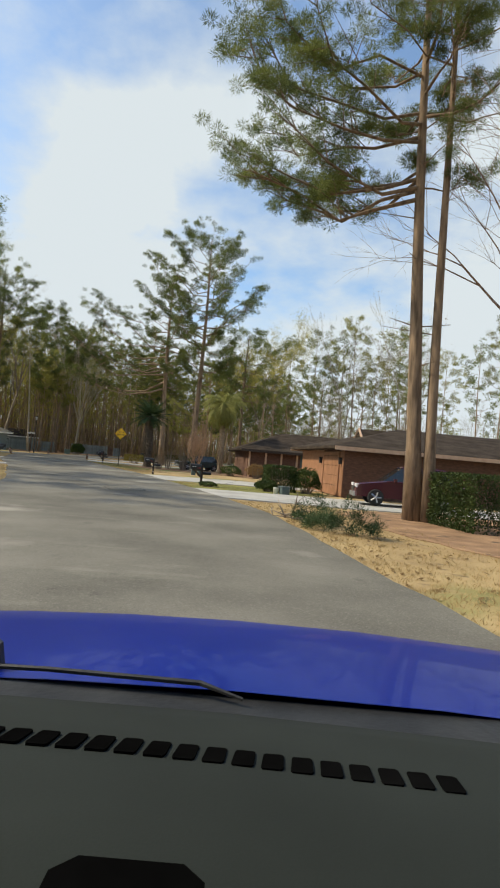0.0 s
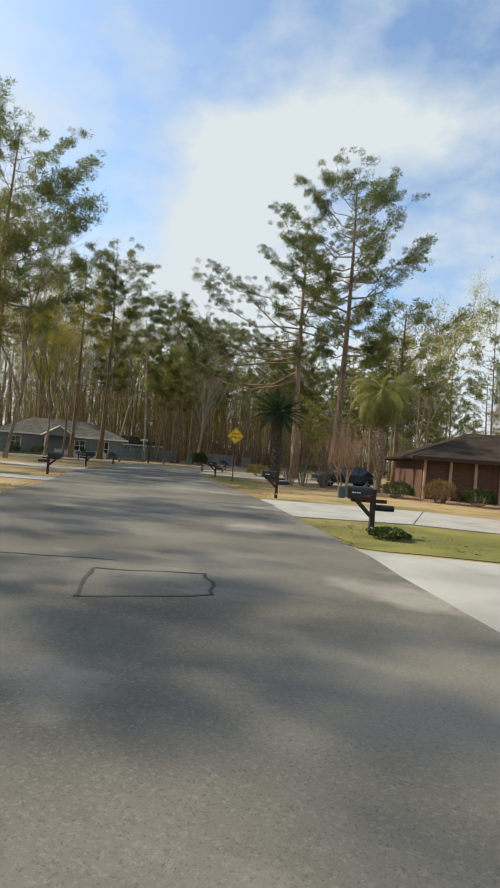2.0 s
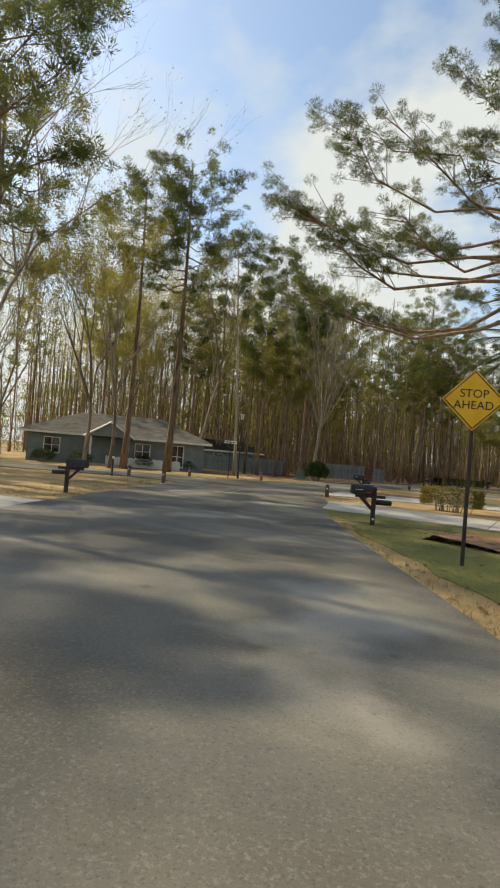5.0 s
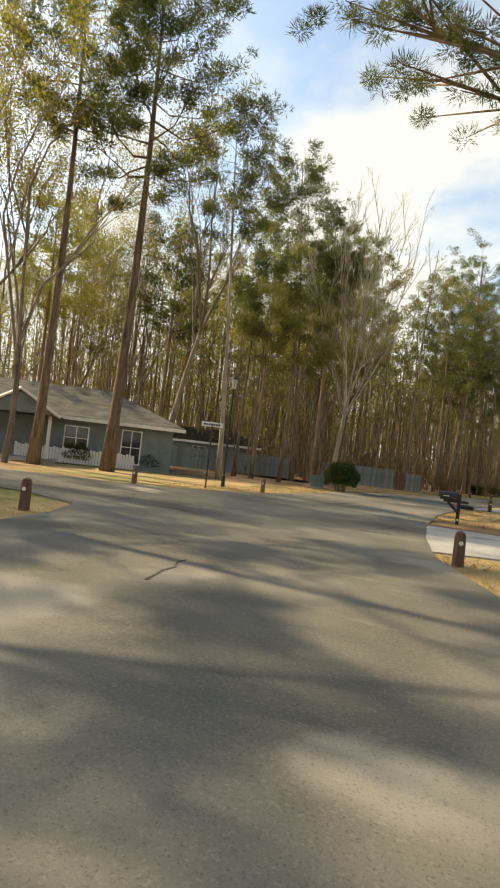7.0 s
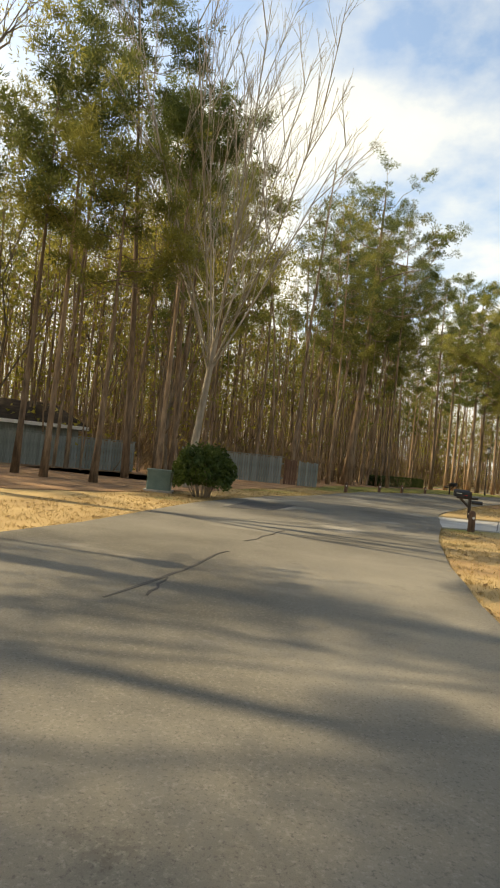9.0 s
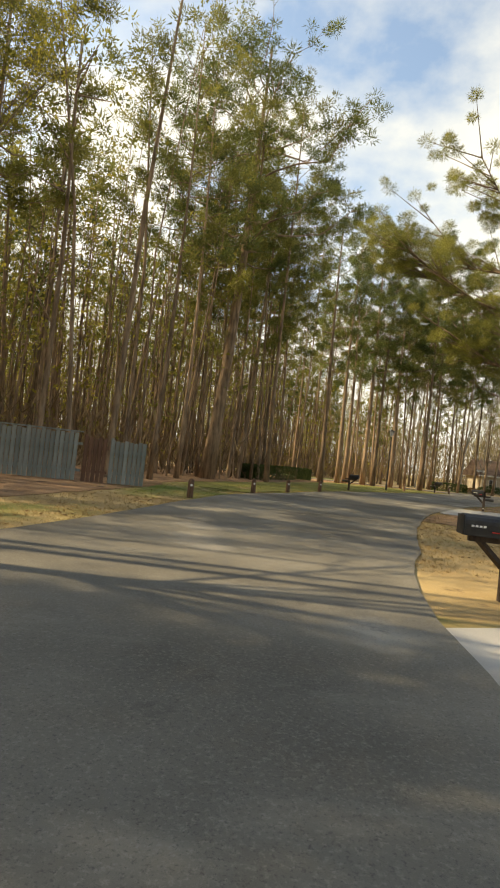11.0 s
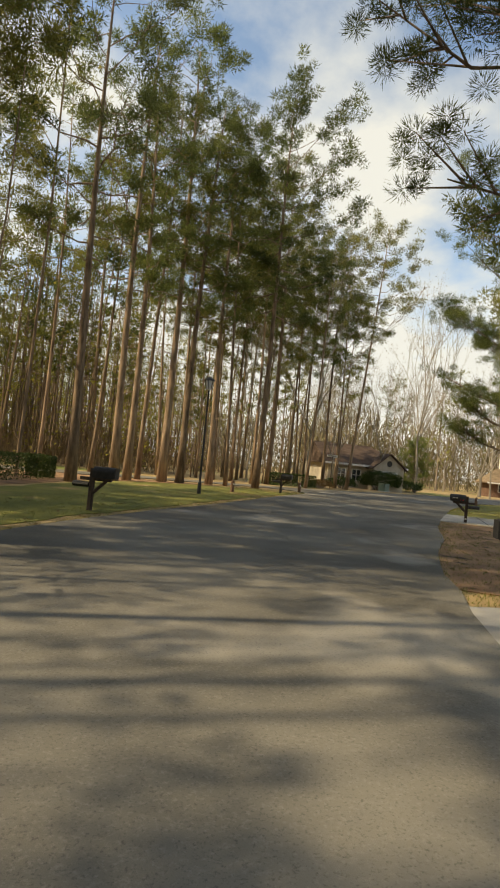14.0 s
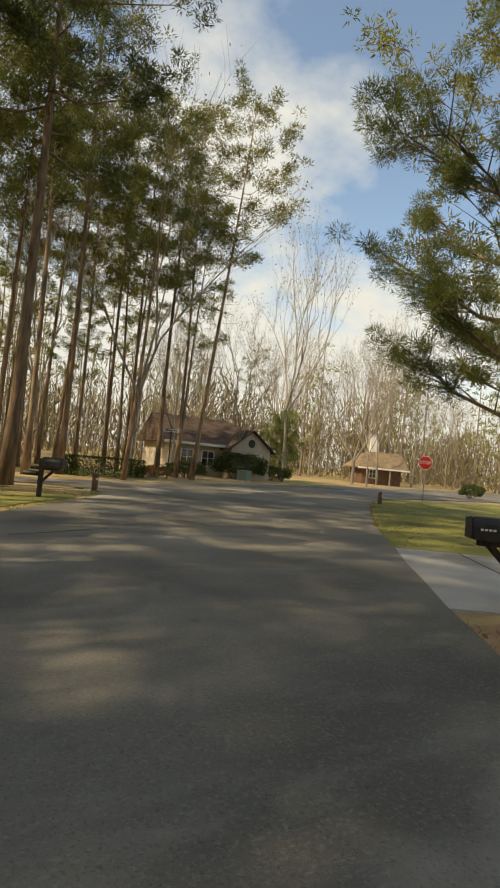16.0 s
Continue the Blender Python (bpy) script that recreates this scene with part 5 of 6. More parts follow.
cross_gable()
house("house", "tan-roofed cottage with brown walls among bare trees", pose(44.6, 177.2, 0, 0, 0, -25), 5.2, 5, 2.0, 4.2, M_FENCE_BROWN, M_SHINGLE_TAN, (2, 0), ((1.4, 0.8, 0.8, 1.0),), 0.8)
chimney = thing("chimney", "white masonry chimney rising behind the tan roof", "chimney", pose(50.6, 181.6, 0, 0, 0, -25))
part("stack", Shape().box(-0.6, -0.5, 0, 0.6, 0.5, 6.6, chamfer=0.03), M_WHITE, chimney)
part("cap", Shape().box(-0.7, -0.6, 6.6, 0.7, 0.6, 6.75, chamfer=0.03), M_CONCRETE, chimney)
house("shed", "low weathered outbuilding with dark roof behind the fence", pose(-46, 96, 0, 0, 0, 30), 9, 6, 2.2, 3.6, M_FENCE, M_SHINGLE, (2, 2), ((4, 0.8, 1.0, 1.0),), 0.5)


# ---- fences ----
def fence(name, label, x0, y0, x1, y1, h, mat, gap=0.02, cap=True):
    L = math.hypot(x1 - x0, y1 - y0)
    ob = thing(name, label, "fence", pose(x0, y0, -0.03, 0, 0, math.degrees(math.atan2(y1 - y0, x1 - x0))))
    n = int(L / 0.16)
    boards = [Shape().box(0, -0.012, 0.03, 0.14, 0.012, h - 0.03 * k, chamfer=0.006).mesh("board", mat) for k in range(3)]
    for k in range(n):
        b = new("board", boards[(k * 7) % 3])
        b.parent = ob
        b.matrix_basis = pose(k * 0.16 + gap / 2, 0.004 * ((k * 5) % 3), 0)
    rails = Shape().box(0, 0.02, 0.35, L, 0.07, 0.44).box(0, 0.02, h - 0.45, L, 0.07, h - 0.36)
    part("rail", rails, mat, ob)
    if cap:
        part("cap_rail", Shape().box(0, -0.05, h, L, 0.08, h + 0.05), M_FENCE, ob)
    for k in range(int(L / 2.4) + 1):
        part("post", Shape().box(min(k * 2.4, L - 0.1), 0.02, 0, min(k * 2.4, L - 0.1) + 0.1, 0.12, h + 0.06), mat, ob)
    return ob


fence("fence", "weathered blue-grey vertical board fence at the wood's edge", -33.4, 105.2, -26.9, 106.9, 1.75, M_FENCE)
fence("fence", "short brown board fence beside the gate", -26.85, 106.9, -26.0, 107.1, 1.65, M_FENCE_BROWN, cap=False)
fence("gate", "pale blue-grey board gate", -25.95, 107.1, -24.7, 107.4, 1.6, M_FENCE, cap=False)
fence("picket_fence", "low white picket fence before the grey house", -41.77, 76.77, -36.67, 80.47, 0.85, M_WHITE, 0.06, cap=False)
fence("fence", "long pale board fence behind the trees", -44, 92.0, -34.6, 100.5, 1.7, M_FENCE)


# ---- street furniture ----
def box_mailbox(seed):
    ob = thing("mailbox", "black post-mounted mailbox with small white reflector", "mailbox", group="roadside mailboxes")
    part("post", Shape().box(-0.055, -0.055, 0, 0.055, 0.055, 1.18, chamfer=0.012), M_POST, ob)
    part("arm", Shape().box(-0.5, -0.05, 0.84, 0.3, 0.05, 0.93, chamfer=0.01), M_POST, ob)
    s = Shape()
    s.tube([(-0.36, 0, 0.86), (-0.04, 0, 0.5)], [0.05, 0.05], 4)
    part("brace", s, M_POST, ob)
    body = Shape()
    ring = [(-0.14, 0.0), (0.14, 0.0)] + [(0.14 * math.cos(a), 0.17 + 0.14 * math.sin(a)) for a in [math.pi * k / 8 for k in range(9)]]
    k = len(ring)
    vs = [(-0.6, y, 0.93 + z) for y, z in ring] + [(-0.05, y, 0.93 + z) for y, z in ring]
    body.add(vs, [tuple(reversed(range(k))), tuple(range(k, 2 * k))] + [(i, (i + 1) % k, k + (i + 1) % k, k + i) for i in range(k)])
    bx = part("box", body, M_BLACK, ob)
    part("door", Shape().box(-0.62, -0.13, 0.94, -0.6, 0.13, 1.22, chamfer=0.004), M_BLACK, bx)
    part("flag", Shape().box(-0.26, -0.152, 1.0, -0.12, -0.145, 1.015).box(-0.16, -0.152, 0.985, -0.12, -0.145, 1.03), M_RED, bx)
    s = Shape()
    s.tube([(0, -0.056, 0.2), (0, -0.064, 0.2)], [0.035, 0.035], 10)
    part("reflector", s, M_WHITE, ob)
    s = Shape()
    for q in range(4):
        s.box(-0.52 + q * 0.05, -0.143, 1.06, -0.485 + q * 0.05, -0.139, 1.09)
    part("marking", s, M_WHITE, bx)
    holder = Shape()
    ring = [(0.11 * math.cos(a), 0.72 + 0.08 * math.sin(a)) for a in [math.pi * k / 4 for k in range(8)]]
    holder.add([(x, y, z) for x in (0.06, 0.46) for y, z in ring], [tuple(range(8)), tuple(reversed(range(8, 16)))] + [(k, 8 + k, 8 + (k + 1) % 8, (k + 1) % 8) for k in range(8)])
    part("newspaper_holder", holder, M_BLACK, ob)
    return ob


mail = box_mailbox(0)
mail.matrix_basis = pose(-2.38, 28.65, -0.03, 0, 0, 18) @ Matrix.Diagonal((1.02, 1.02, 0.89, 1))
for x, y, a in ((-6.45, 38.1, 22), (-14.1, 54.3, 25), (-19.45, 75.1, 8), (-17.6, 94.1, -4), (-8.45, 116.05, -28), (0.4, 128.4, -36)):
    copy_thing(mail, pose(x, y, -0.03, 0, 0, a))
for x, y, a in ((-18.1, 39.8, 203), (-23.5, 52.7, 203), (-13.95, 124.4, 152), (-2.75, 140.2, 140)):
    copy_thing(mail, pose(x, y, -0.03, 0, 0, a))


def bollard():
    ob = thing("bollard", "short weathered round-topped wooden bollard", "bollard", group="verge bollards")
    s = Shape()
    s.tube([(0, 0, 0), (0, 0, 0.52), (0, 0, 0.6), (0, 0, 0.63)], [0.105, 0.1, 0.08, 0.03], 10)
    part("post", s, M_STUMP, ob)
    s = Shape()
    s.tube([(0, -0.098, 0.42), (0, -0.106, 0.42)], [0.04, 0.04], 10)
    part("reflector", s, M_WHITE, ob)
    return ob


bol = bollard()
bol.matrix_basis = pose(-26.5, 62.7, -0.03, 0, 0, 20)
for x, y in ((-30.6, 65.3), (-18.8, 65.3), (-17.4, 67.2), (-27.6, 77.3), (-18.6, 88.0), (-22.75, 105.0), (-20.6, 110.7), (-18.85, 114.2), (-16.75, 118.1), (-6.5, 137.3), (-0.3, 143.2), (14.2, 144.2), (-30.6, 72.0)):
    copy_thing(bol, pose(x, y, -0.03, 0, 0, 15))


def marker_post(x, y):
    ob = thing("marker_post", "slim dark marker post with a pale cap", "marker post", pose(x, y, -0.03))
    part("post", Shape().box(-0.04, -0.04, 0, 0.04, 0.04, 0.95, chamfer=0.01), M_POST, ob)
    part("cap", Shape().box(-0.05, -0.05, 0.95, 0.05, 0.05, 1.08, chamfer=0.012), M_WHITE, ob)


marker_post(-31.0, 64.3)


def lettering(text, size, mat, m, parent):
    cu = bpy.data.curves.new("lettering", "FONT")
    cu.body, cu.size, cu.align_x, cu.align_y, cu.extrude = text, size, "CENTER", "CENTER", 0.002
    tmp = bpy.data.objects.new("lettering_source", cu)
    me = bpy.data.meshes.new_from_object(tmp)
    bpy.data.objects.remove(tmp)
    me.materials.clear()
    me.materials.append(mat)
    ob = new("lettering", me)
    ob.parent = parent
    ob.matrix_basis = m
    return ob


def warning_sign(x, y, turn):
    ob = thing("warning_sign", "yellow diamond warning sign on a dark steel post", "road sign", pose(x, y, -0.03, 0, 0, turn))
    part("post", Shape().box(-0.03, -0.02, 0, 0.03, 0.02, 3.15), M_POST, ob)
    s = Shape()
    r = 0.53
    s.add([(0, -0.03, 2.85 - r), (r, -0.03, 2.85), (0, -0.03, 2.85 + r), (-r, -0.03, 2.85), (0, -0.024, 2.85 - r), (r, -0.024, 2.85), (0, -0.024, 2.85 + r), (-r, -0.024, 2.85)],
          [(0, 1, 2, 3), (7, 6, 5, 4), (0, 4, 5, 1), (1, 5, 6, 2), (2, 6, 7, 3), (3, 7, 4, 0)])
    plate = part("plate", s, M_YELLOW, ob)
    b = Shape()
    for k in range(4):
        a0, a1 = k * math.pi / 2, (k + 1) * math.pi / 2
        p0, p1 = Vector((math.cos(a0) * 0.49, -0.034, 2.85 + math.sin(a0) * 0.49)), Vector((math.cos(a1) * 0.49, -0.034, 2.85 + math.sin(a1) * 0.49))
        b.tube([p0, p1], [0.009, 0.009], 4)
    part("border", b, M_BLACK, plate)
    lettering("STOP", 0.2, M_BLACK, pose(0, -0.034, 2.955, 90, 0, 0), plate)
    lettering("AHEAD", 0.2, M_BLACK, pose(0, -0.034, 2.755, 90, 0, 0), plate)


warning_sign(-11.4, 49.2, 16)


def stop_sign(x, y, turn, z=2.15):
    ob = thing("stop_sign", "red octagonal stop sign on a thin steel post", "road sign", pose(x, y, -0.03, 0, 0, turn))
    part("post", Shape().box(-0.03, -0.02, 0, 0.03, 0.02, z + 0.4), M_STEEL, ob)
    for r, yy, mat, nm in ((0.46, -0.03, M_WHITE, "rim"), (0.43, -0.036, M_RED, "plate")):
        ring = [(r * math.cos(math.pi / 8 + k * math.pi / 4), z + r * math.sin(math.pi / 8 + k * math.pi / 4)) for k in range(8)]
        s = Shape().add([(a, yy, c) for a, c in ring] + [(a, yy + 0.006, c) for a, c in ring], [tuple(range(8)), tuple(reversed(range(8, 16)))] + [(k, 8 + k, 8 + (k + 1) % 8, (k + 1) % 8) for k in range(8)])
        plate = part(nm, s, mat, ob)
    lettering("STOP", 0.3, M_WHITE, pose(0, -0.04, z, 90, 0, 0), plate)


stop_sign(22.5, 148.6, -40, 2.45)


def street_sign(x, y, turn, z=2.55):
    ob = thing("street_sign", "white street name blade on a slim post", "street sign", pose(x, y, -0.03, 0, 0, turn))
    s = Shape()
    s.tube([(0, 0, 0), (0, 0, z + 0.05)], [0.035, 0.035], 8)
    part("post", s, M_POST, ob)
    blade = part("blade", Shape().box(-0.45, -0.015, z, 0.45, 0.015, z + 0.2, chamfer=0.005), M_WHITE, ob)
    s = Shape()
    for k in range(7):
        s.box(-0.36 + k * 0.1, -0.019, z + 0.06, -0.29 + k * 0.1, -0.016, z + 0.14)
    part("marking", s, M_BLACK, blade)


street_sign(-29.3, 75.2, 24)
street_sign(7.6, 154.8, -30, 2.75)


def lamp_post(x, y, h=4.5):
    ob = thing("lamp_post", "black lamp post with a glazed lantern head", "street lamp", pose(x, y, -0.03))
    s = Shape()
    s.tube([(0, 0, 0), (0, 0, 0.5), (0, 0, 0.55), (0, 0, h)], [0.09, 0.08, 0.05, 0.04], 10)
    part("pole", s, M_BLACK, ob)
    s = Shape()
    s.tube([(0, 0, h), (0, 0, h + 0.06), (0, 0, h + 0.42)], [0.06, 0.13, 0.19], 6)
    glass = part("lantern", s, M_HEADLAMP, ob)
    s = Shape()
    s.tube([(0, 0, h + 0.42), (0, 0, h + 0.47), (0, 0, h + 0.6)], [0.24, 0.22, 0.03], 6)
    for k in range(6):
        a = k * math.pi / 3
        s.tube([(0.13 * math.cos(a), 0.13 * math.sin(a), h + 0.05), (0.2 * math.cos(a), 0.2 * math.sin(a), h + 0.43)], [0.014, 0.014], 4)
    part("cap", s, M_BLACK, glass)


lamp_post(-29.7, 77.6)
lamp_post(-9.0, 133.9)


def utility_box(x, y, turn):
    ob = thing("utility_box", "pale green enamelled utility cabinet on the verge", "utility box", pose(x, y, -0.03, 0, 0, turn))
    part("pad", Shape().box(-0.5, -0.45, 0, 0.5, 0.45, 0.08, chamfer=0.02), M_CONCRETE, ob)
    s = Shape()
    s.box(-0.42, -0.36, 0.08, 0.42, 0.36, 0.72, chamfer=0.03)
    part("cabinet", s, M_GREENBOX, ob)
    part("lid", Shape().box(-0.45, -0.4, 0.72, 0.45, 0.4, 0.79, chamfer=0.03), M_GREENBOX, ob)


utility_box(-28.9, 89.4, 15)
utility_box(15.3, 158.6, 30)


def pedestal(x, y, turn):
    ob = thing("utility_pedestal", "small dark green utility pedestal beside the driveway", "utility box", pose(x, y, -0.03, 0, 0, turn))
    part("body", Shape().box(-0.16, -0.14, 0, 0.16, 0.14, 0.5, chamfer=0.03), M_SIDING_TEAL, ob)
    part("cap", Shape().box(-0.18, -0.16, 0.5, 0.18, 0.16, 0.58, chamfer=0.05), M_GREENBOX, ob)


pedestal(-4.2, 42.9, 12)
pedestal(-3.7, 42.7, 25)


# ---- parked cars ----
def car(name, label, m, paint, tall=1.0):
    """Nose towards -x; 4.5 m long."""
    ob = thing(name, label, "car", m)
    side = [(-2.25, 0.35), (-2.28, 0.62), (-2.15, 0.86), (-1.2, 1.0), (-1.0, 1.03), (1.6, 1.05), (2.2, 1.0), (2.27, 0.65), (2.2, 0.32)]
    s = Shape()
    k = len(side)
    vs = []
    for w, ins in ((-0.9, 0.06), (-0.82, 0.0), (0.82, 0.0), (0.9, 0.06)):
        for x, z in side:
            vs.append((x * (1 - ins * 0.35), w, z * (tall if z > 0.5 else 1) - ins * 0.5 * (z > 0.8)))
    fs = [tuple(range(k)), tuple(reversed(range(3 * k, 4 * k)))]
    for r in range(3):
        fs += [(r * k + i, r * k + (i + 1) % k, (r + 1) * k + (i + 1) % k, (r + 1) * k + i) for i in range(k)]
    s.add(vs, [tuple(reversed(f)) for f in fs])
    part("body", s, paint, ob)
    for (x0, x1, x2, x3), zt, w0, w1, mat, nm in (((-1.15, -0.35, 1.35, 2.05), 1.62, 0.78, 0.62, M_GLASS, "windows"), ((-0.42, -0.3, 1.32, 1.5), 1.67, 0.66, 0.6, paint, "roof")):
        zb = 1.0 if nm == "windows" else 1.6
        vs = [(x0, -w0, zb * tall), (x3, -w0, zb * tall), (x2, -w1, zt * tall), (x1, -w1, zt * tall), (x0, w0, zb * tall), (x3, w0, zb * tall), (x2, w1, zt * tall), (x1, w1, zt * tall)]
        s = Shape().add(vs, [(0, 1, 2, 3), (7, 6, 5, 4), (0, 3, 7, 4), (1, 5, 6, 2), (3, 2, 6, 7), (0, 4, 5, 1)])
        part(nm, s, mat, ob)
    for x in (-0.1, 0.75):
        for w in (-1, 1):
            s = Shape()
            s.tube([(x, w * 0.79, 1.02 * tall), (x + (0.12 if x > 0 else 0.04), w * 0.63, 1.62 * tall)], [0.03, 0.025], 4)
            part("pillar", s, paint, ob)
    for x in (-1.42, 1.38):
        for w in (-1, 1):
            s = Shape()
            s.tube([(x, w * 0.72, 0.34), (x, w * 0.9, 0.34), (x, w * 0.93, 0.34)], [0.34, 0.34, 0.3], 20)
            wheel = part("wheel", s, M_TYRE, ob)
            s = Shape()
            s.tube([(x, w * 0.925, 0.34), (x, w * 0.94, 0.34)], [0.07, 0.06], 10)
            for q in range(5):
                a = q * 1.2566
                s.tube([(x, w * 0.935, 0.34), (x + 0.23 * math.cos(a), w * 0.935, 0.34 + 0.23 * math.sin(a))], [0.04, 0.035], 4)
            part("rim", s, M_RIM, wheel)
    for w in (-1, 1):
        part("headlamp", Shape().box(-2.27, w * 0.66 - 0.18, 0.72, -2.0, w * 0.66 + 0.18, 0.86, chamfer=0.05), M_HEADLAMP, ob)
        part("mirror", Shape().box(-0.75, w * 0.98 - 0.09, 1.02, -0.6, w * 0.98 + 0.09, 1.16, chamfer=0.03), paint, ob)
    part("grille", Shape().box(-2.3, -0.42, 0.55, -2.24, 0.42, 0.74, chamfer=0.02), M_BLACK, ob)
    part("bumper", Shape().box(-2.33, -0.8, 0.32, -2.15, 0.8, 0.5, chamfer=0.06), M_STEEL, ob)
    return ob


car("parked_car", "dark maroon crossover parked on the driveway", pose(6.8, 24.3, 0.03, 0, 0, -4), M_MAROON, 1.02)
car("parked_car", "dark teal saloon parked beyond the crape myrtle", pose(-5.2, 57.4, -0.03, 0, 0, 25), M_TEALCAR, 0.88)

M_SILVER = material("silver_car_paint", (0.42, 0.43, 0.44), (0.5, 0.51, 0.52), scale=1, rough=0.3, metal=0.3, bump=0, coat=0.6)
car("parked_car", "silver car parked on the lawn before a house", pose(-50.5, 70.5, -0.03, 0, 0, 215), M_SILVER, 1.0)
house("house", "low grey-roofed house beyond the lawn", pose(-66, 62, 0, 0, 0, 40), 13, 9, 2.4, 4.3, M_SIDING_CREAM, M_SHINGLE_GREY, (4, 4), ((3, 0.8, 1.4, 1.2), (8, 0.8, 1.4, 1.2)), 0.6)

# ---- the film car's own nose, standing where the drive begins ----
def own_car():
    ob = thing("blue_car", "bright blue car with grey dashboard, waiting on the road", "car", pose(0, 0, 0.012))
    hood = Shape()
    rows = [(0.93, 1.112), (1.02, 1.108), (1.12, 1.102), (1.22, 1.094), (1.32, 1.083), (1.42, 1.07), (1.52, 1.053), (1.62, 1.03), (1.74, 0.99), (1.9, 0.92), (2.08, 0.8), (2.2, 0.62)]
    cols = [-0.95, -0.85, -0.6, -0.3, 0.0, 0.35, 0.7, 0.95, 1.07]
    vs = [(x, y, z - 0.045 * ((x - 0.06) / 0.95) ** 2 - (0.1 if abs(x - 0.06) > 0.95 else 0)) for y, z in rows for x in cols]
    nc = len(cols)
    hood.add(vs, [(j * nc + i, j * nc + i + 1, (j + 1) * nc + i + 1, (j + 1) * nc + i) for j in range(len(rows) - 1) for i in range(nc - 1)])
    part("hood", hood, M_BLUE, ob, smooth=True)
    part("front_body", Shape().box(-0.93, 0.85, 0.28, 1.05, 2.14, 0.74, chamfer=0.12), M_BLUE, ob)
    for x in (-0.95, 1.02):
        part("fender", Shape().box(x, 0.82, 0.6, x + 0.05, 2.0, 0.8, chamfer=0.02), M_BLUE, ob)
        part("door", Shape().box(x, -1.1, 0.3, x + 0.05, 0.8, 1.08, chamfer=0.02), M_BLUE, ob)
        s = Shape()
        s.tube([(x + 0.03, 0.86, 1.02), (x * 0.86 + 0.02, 0.12, 1.7)], [0.045, 0.04], 6)
        part("pillar", s, M_BLUE, ob)
    # Roof and rear are never in view; added to keep skylight off the dashboard.
    part("roof", Shape().box(-0.82, -1.9, 1.7, 0.94, 0.1, 1.75, chamfer=0.05), M_BLUE, ob)
    part("rear_body", Shape().box(-0.93, -2.1, 0.3, 1.05, -1.12, 1.1, chamfer=0.1).box(-0.85, -2.0, 1.1, 0.97, -1.9, 1.72), M_BLUE, ob)
    cowl = Shape().box(-0.9, 0.76, 0.95, 1.02, 0.935, 1.1, chamfer=0.02)
    part("cowl", cowl, M_BLACK, ob)
    arm = Shape()
    arm.tube([(-0.75, 0.93, 1.11), (-0.3, 0.93, 1.122), (-0.05, 0.925, 1.122), (0.02, 0.9, 1.112)], [0.005, 0.0045, 0.005, 0.003], 6)
    arm.tube([(-0.42, 0.98, 1.09), (-0.42, 0.98, 1.14)], [0.03, 0.022], 8)
    part("wiper", arm, M_BLACK, ob)
    dash = Shape()
    prof = [(0.06, 0.7), (0.1, 1.2), (0.2, 1.262), (0.35, 1.258), (0.5, 1.236), (0.62, 1.205), (0.7, 1.178), (0.745, 1.13), (0.75, 0.95)]
    xs = [-0.9, -0.6, -0.3, 0.0, 0.3, 0.65, 1.0]
    vs = [(x, y + 0.03 * (1 - ((x + 0.05) / 0.9) ** 2) - 0.03, z - 0.02 * max(0, x)) for y, z in prof for x in xs]
    k = len(xs)
    dash.add(vs, [(j * k + i, j * k + i + 1, (j + 1) * k + i + 1, (j + 1) * k + i) for j in range(len(prof) - 1) for i in range(k - 1)])
    d = part("dashboard", dash, M_DASH, ob, smooth=True)
    # Solid plates, not openings; the slots' inner shade is put into their colour.
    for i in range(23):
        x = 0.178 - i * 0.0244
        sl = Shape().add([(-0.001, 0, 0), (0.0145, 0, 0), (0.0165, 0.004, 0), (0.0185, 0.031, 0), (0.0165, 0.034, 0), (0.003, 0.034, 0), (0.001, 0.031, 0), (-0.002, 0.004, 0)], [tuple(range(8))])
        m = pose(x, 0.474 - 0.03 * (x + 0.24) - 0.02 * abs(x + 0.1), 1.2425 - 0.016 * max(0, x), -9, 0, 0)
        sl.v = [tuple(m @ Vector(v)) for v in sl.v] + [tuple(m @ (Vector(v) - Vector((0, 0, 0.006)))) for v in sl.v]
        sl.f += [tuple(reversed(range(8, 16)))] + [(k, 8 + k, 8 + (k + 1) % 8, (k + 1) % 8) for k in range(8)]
        part("vent", sl, M_SHADE_BLACK, d)
    part("device", Shape().box(-0.085, 0.225, 1.258, -0.005, 0.305, 1.273, chamfer=0.012), M_SHADE_BLACK, ob, "dark handset lying on the dashboard")
    for x in (-0.8, 0.9):
        s = Shape()
        s.tube([(x - 0.1, 1.5, 0.33), (x + 0.1, 1.5, 0.33)], [0.33, 0.33], 20)
        wheel = part("wheel", s, M_TYRE, ob)
        s = Shape()
        s.tube([(x - 0.11, 1.5, 0.33), (x + 0.11, 1.5, 0.33)], [0.2, 0.2], 12)
        part("rim", s, M_RIM, wheel)
    part("floor_pan", Shape().box(-0.9, -1.9, 0.25, 1.02, 0.9, 0.32).box(-0.85, 0.1, 0.3, 0.95, 0.7, 0.95), M_BLACK, ob)


own_car()


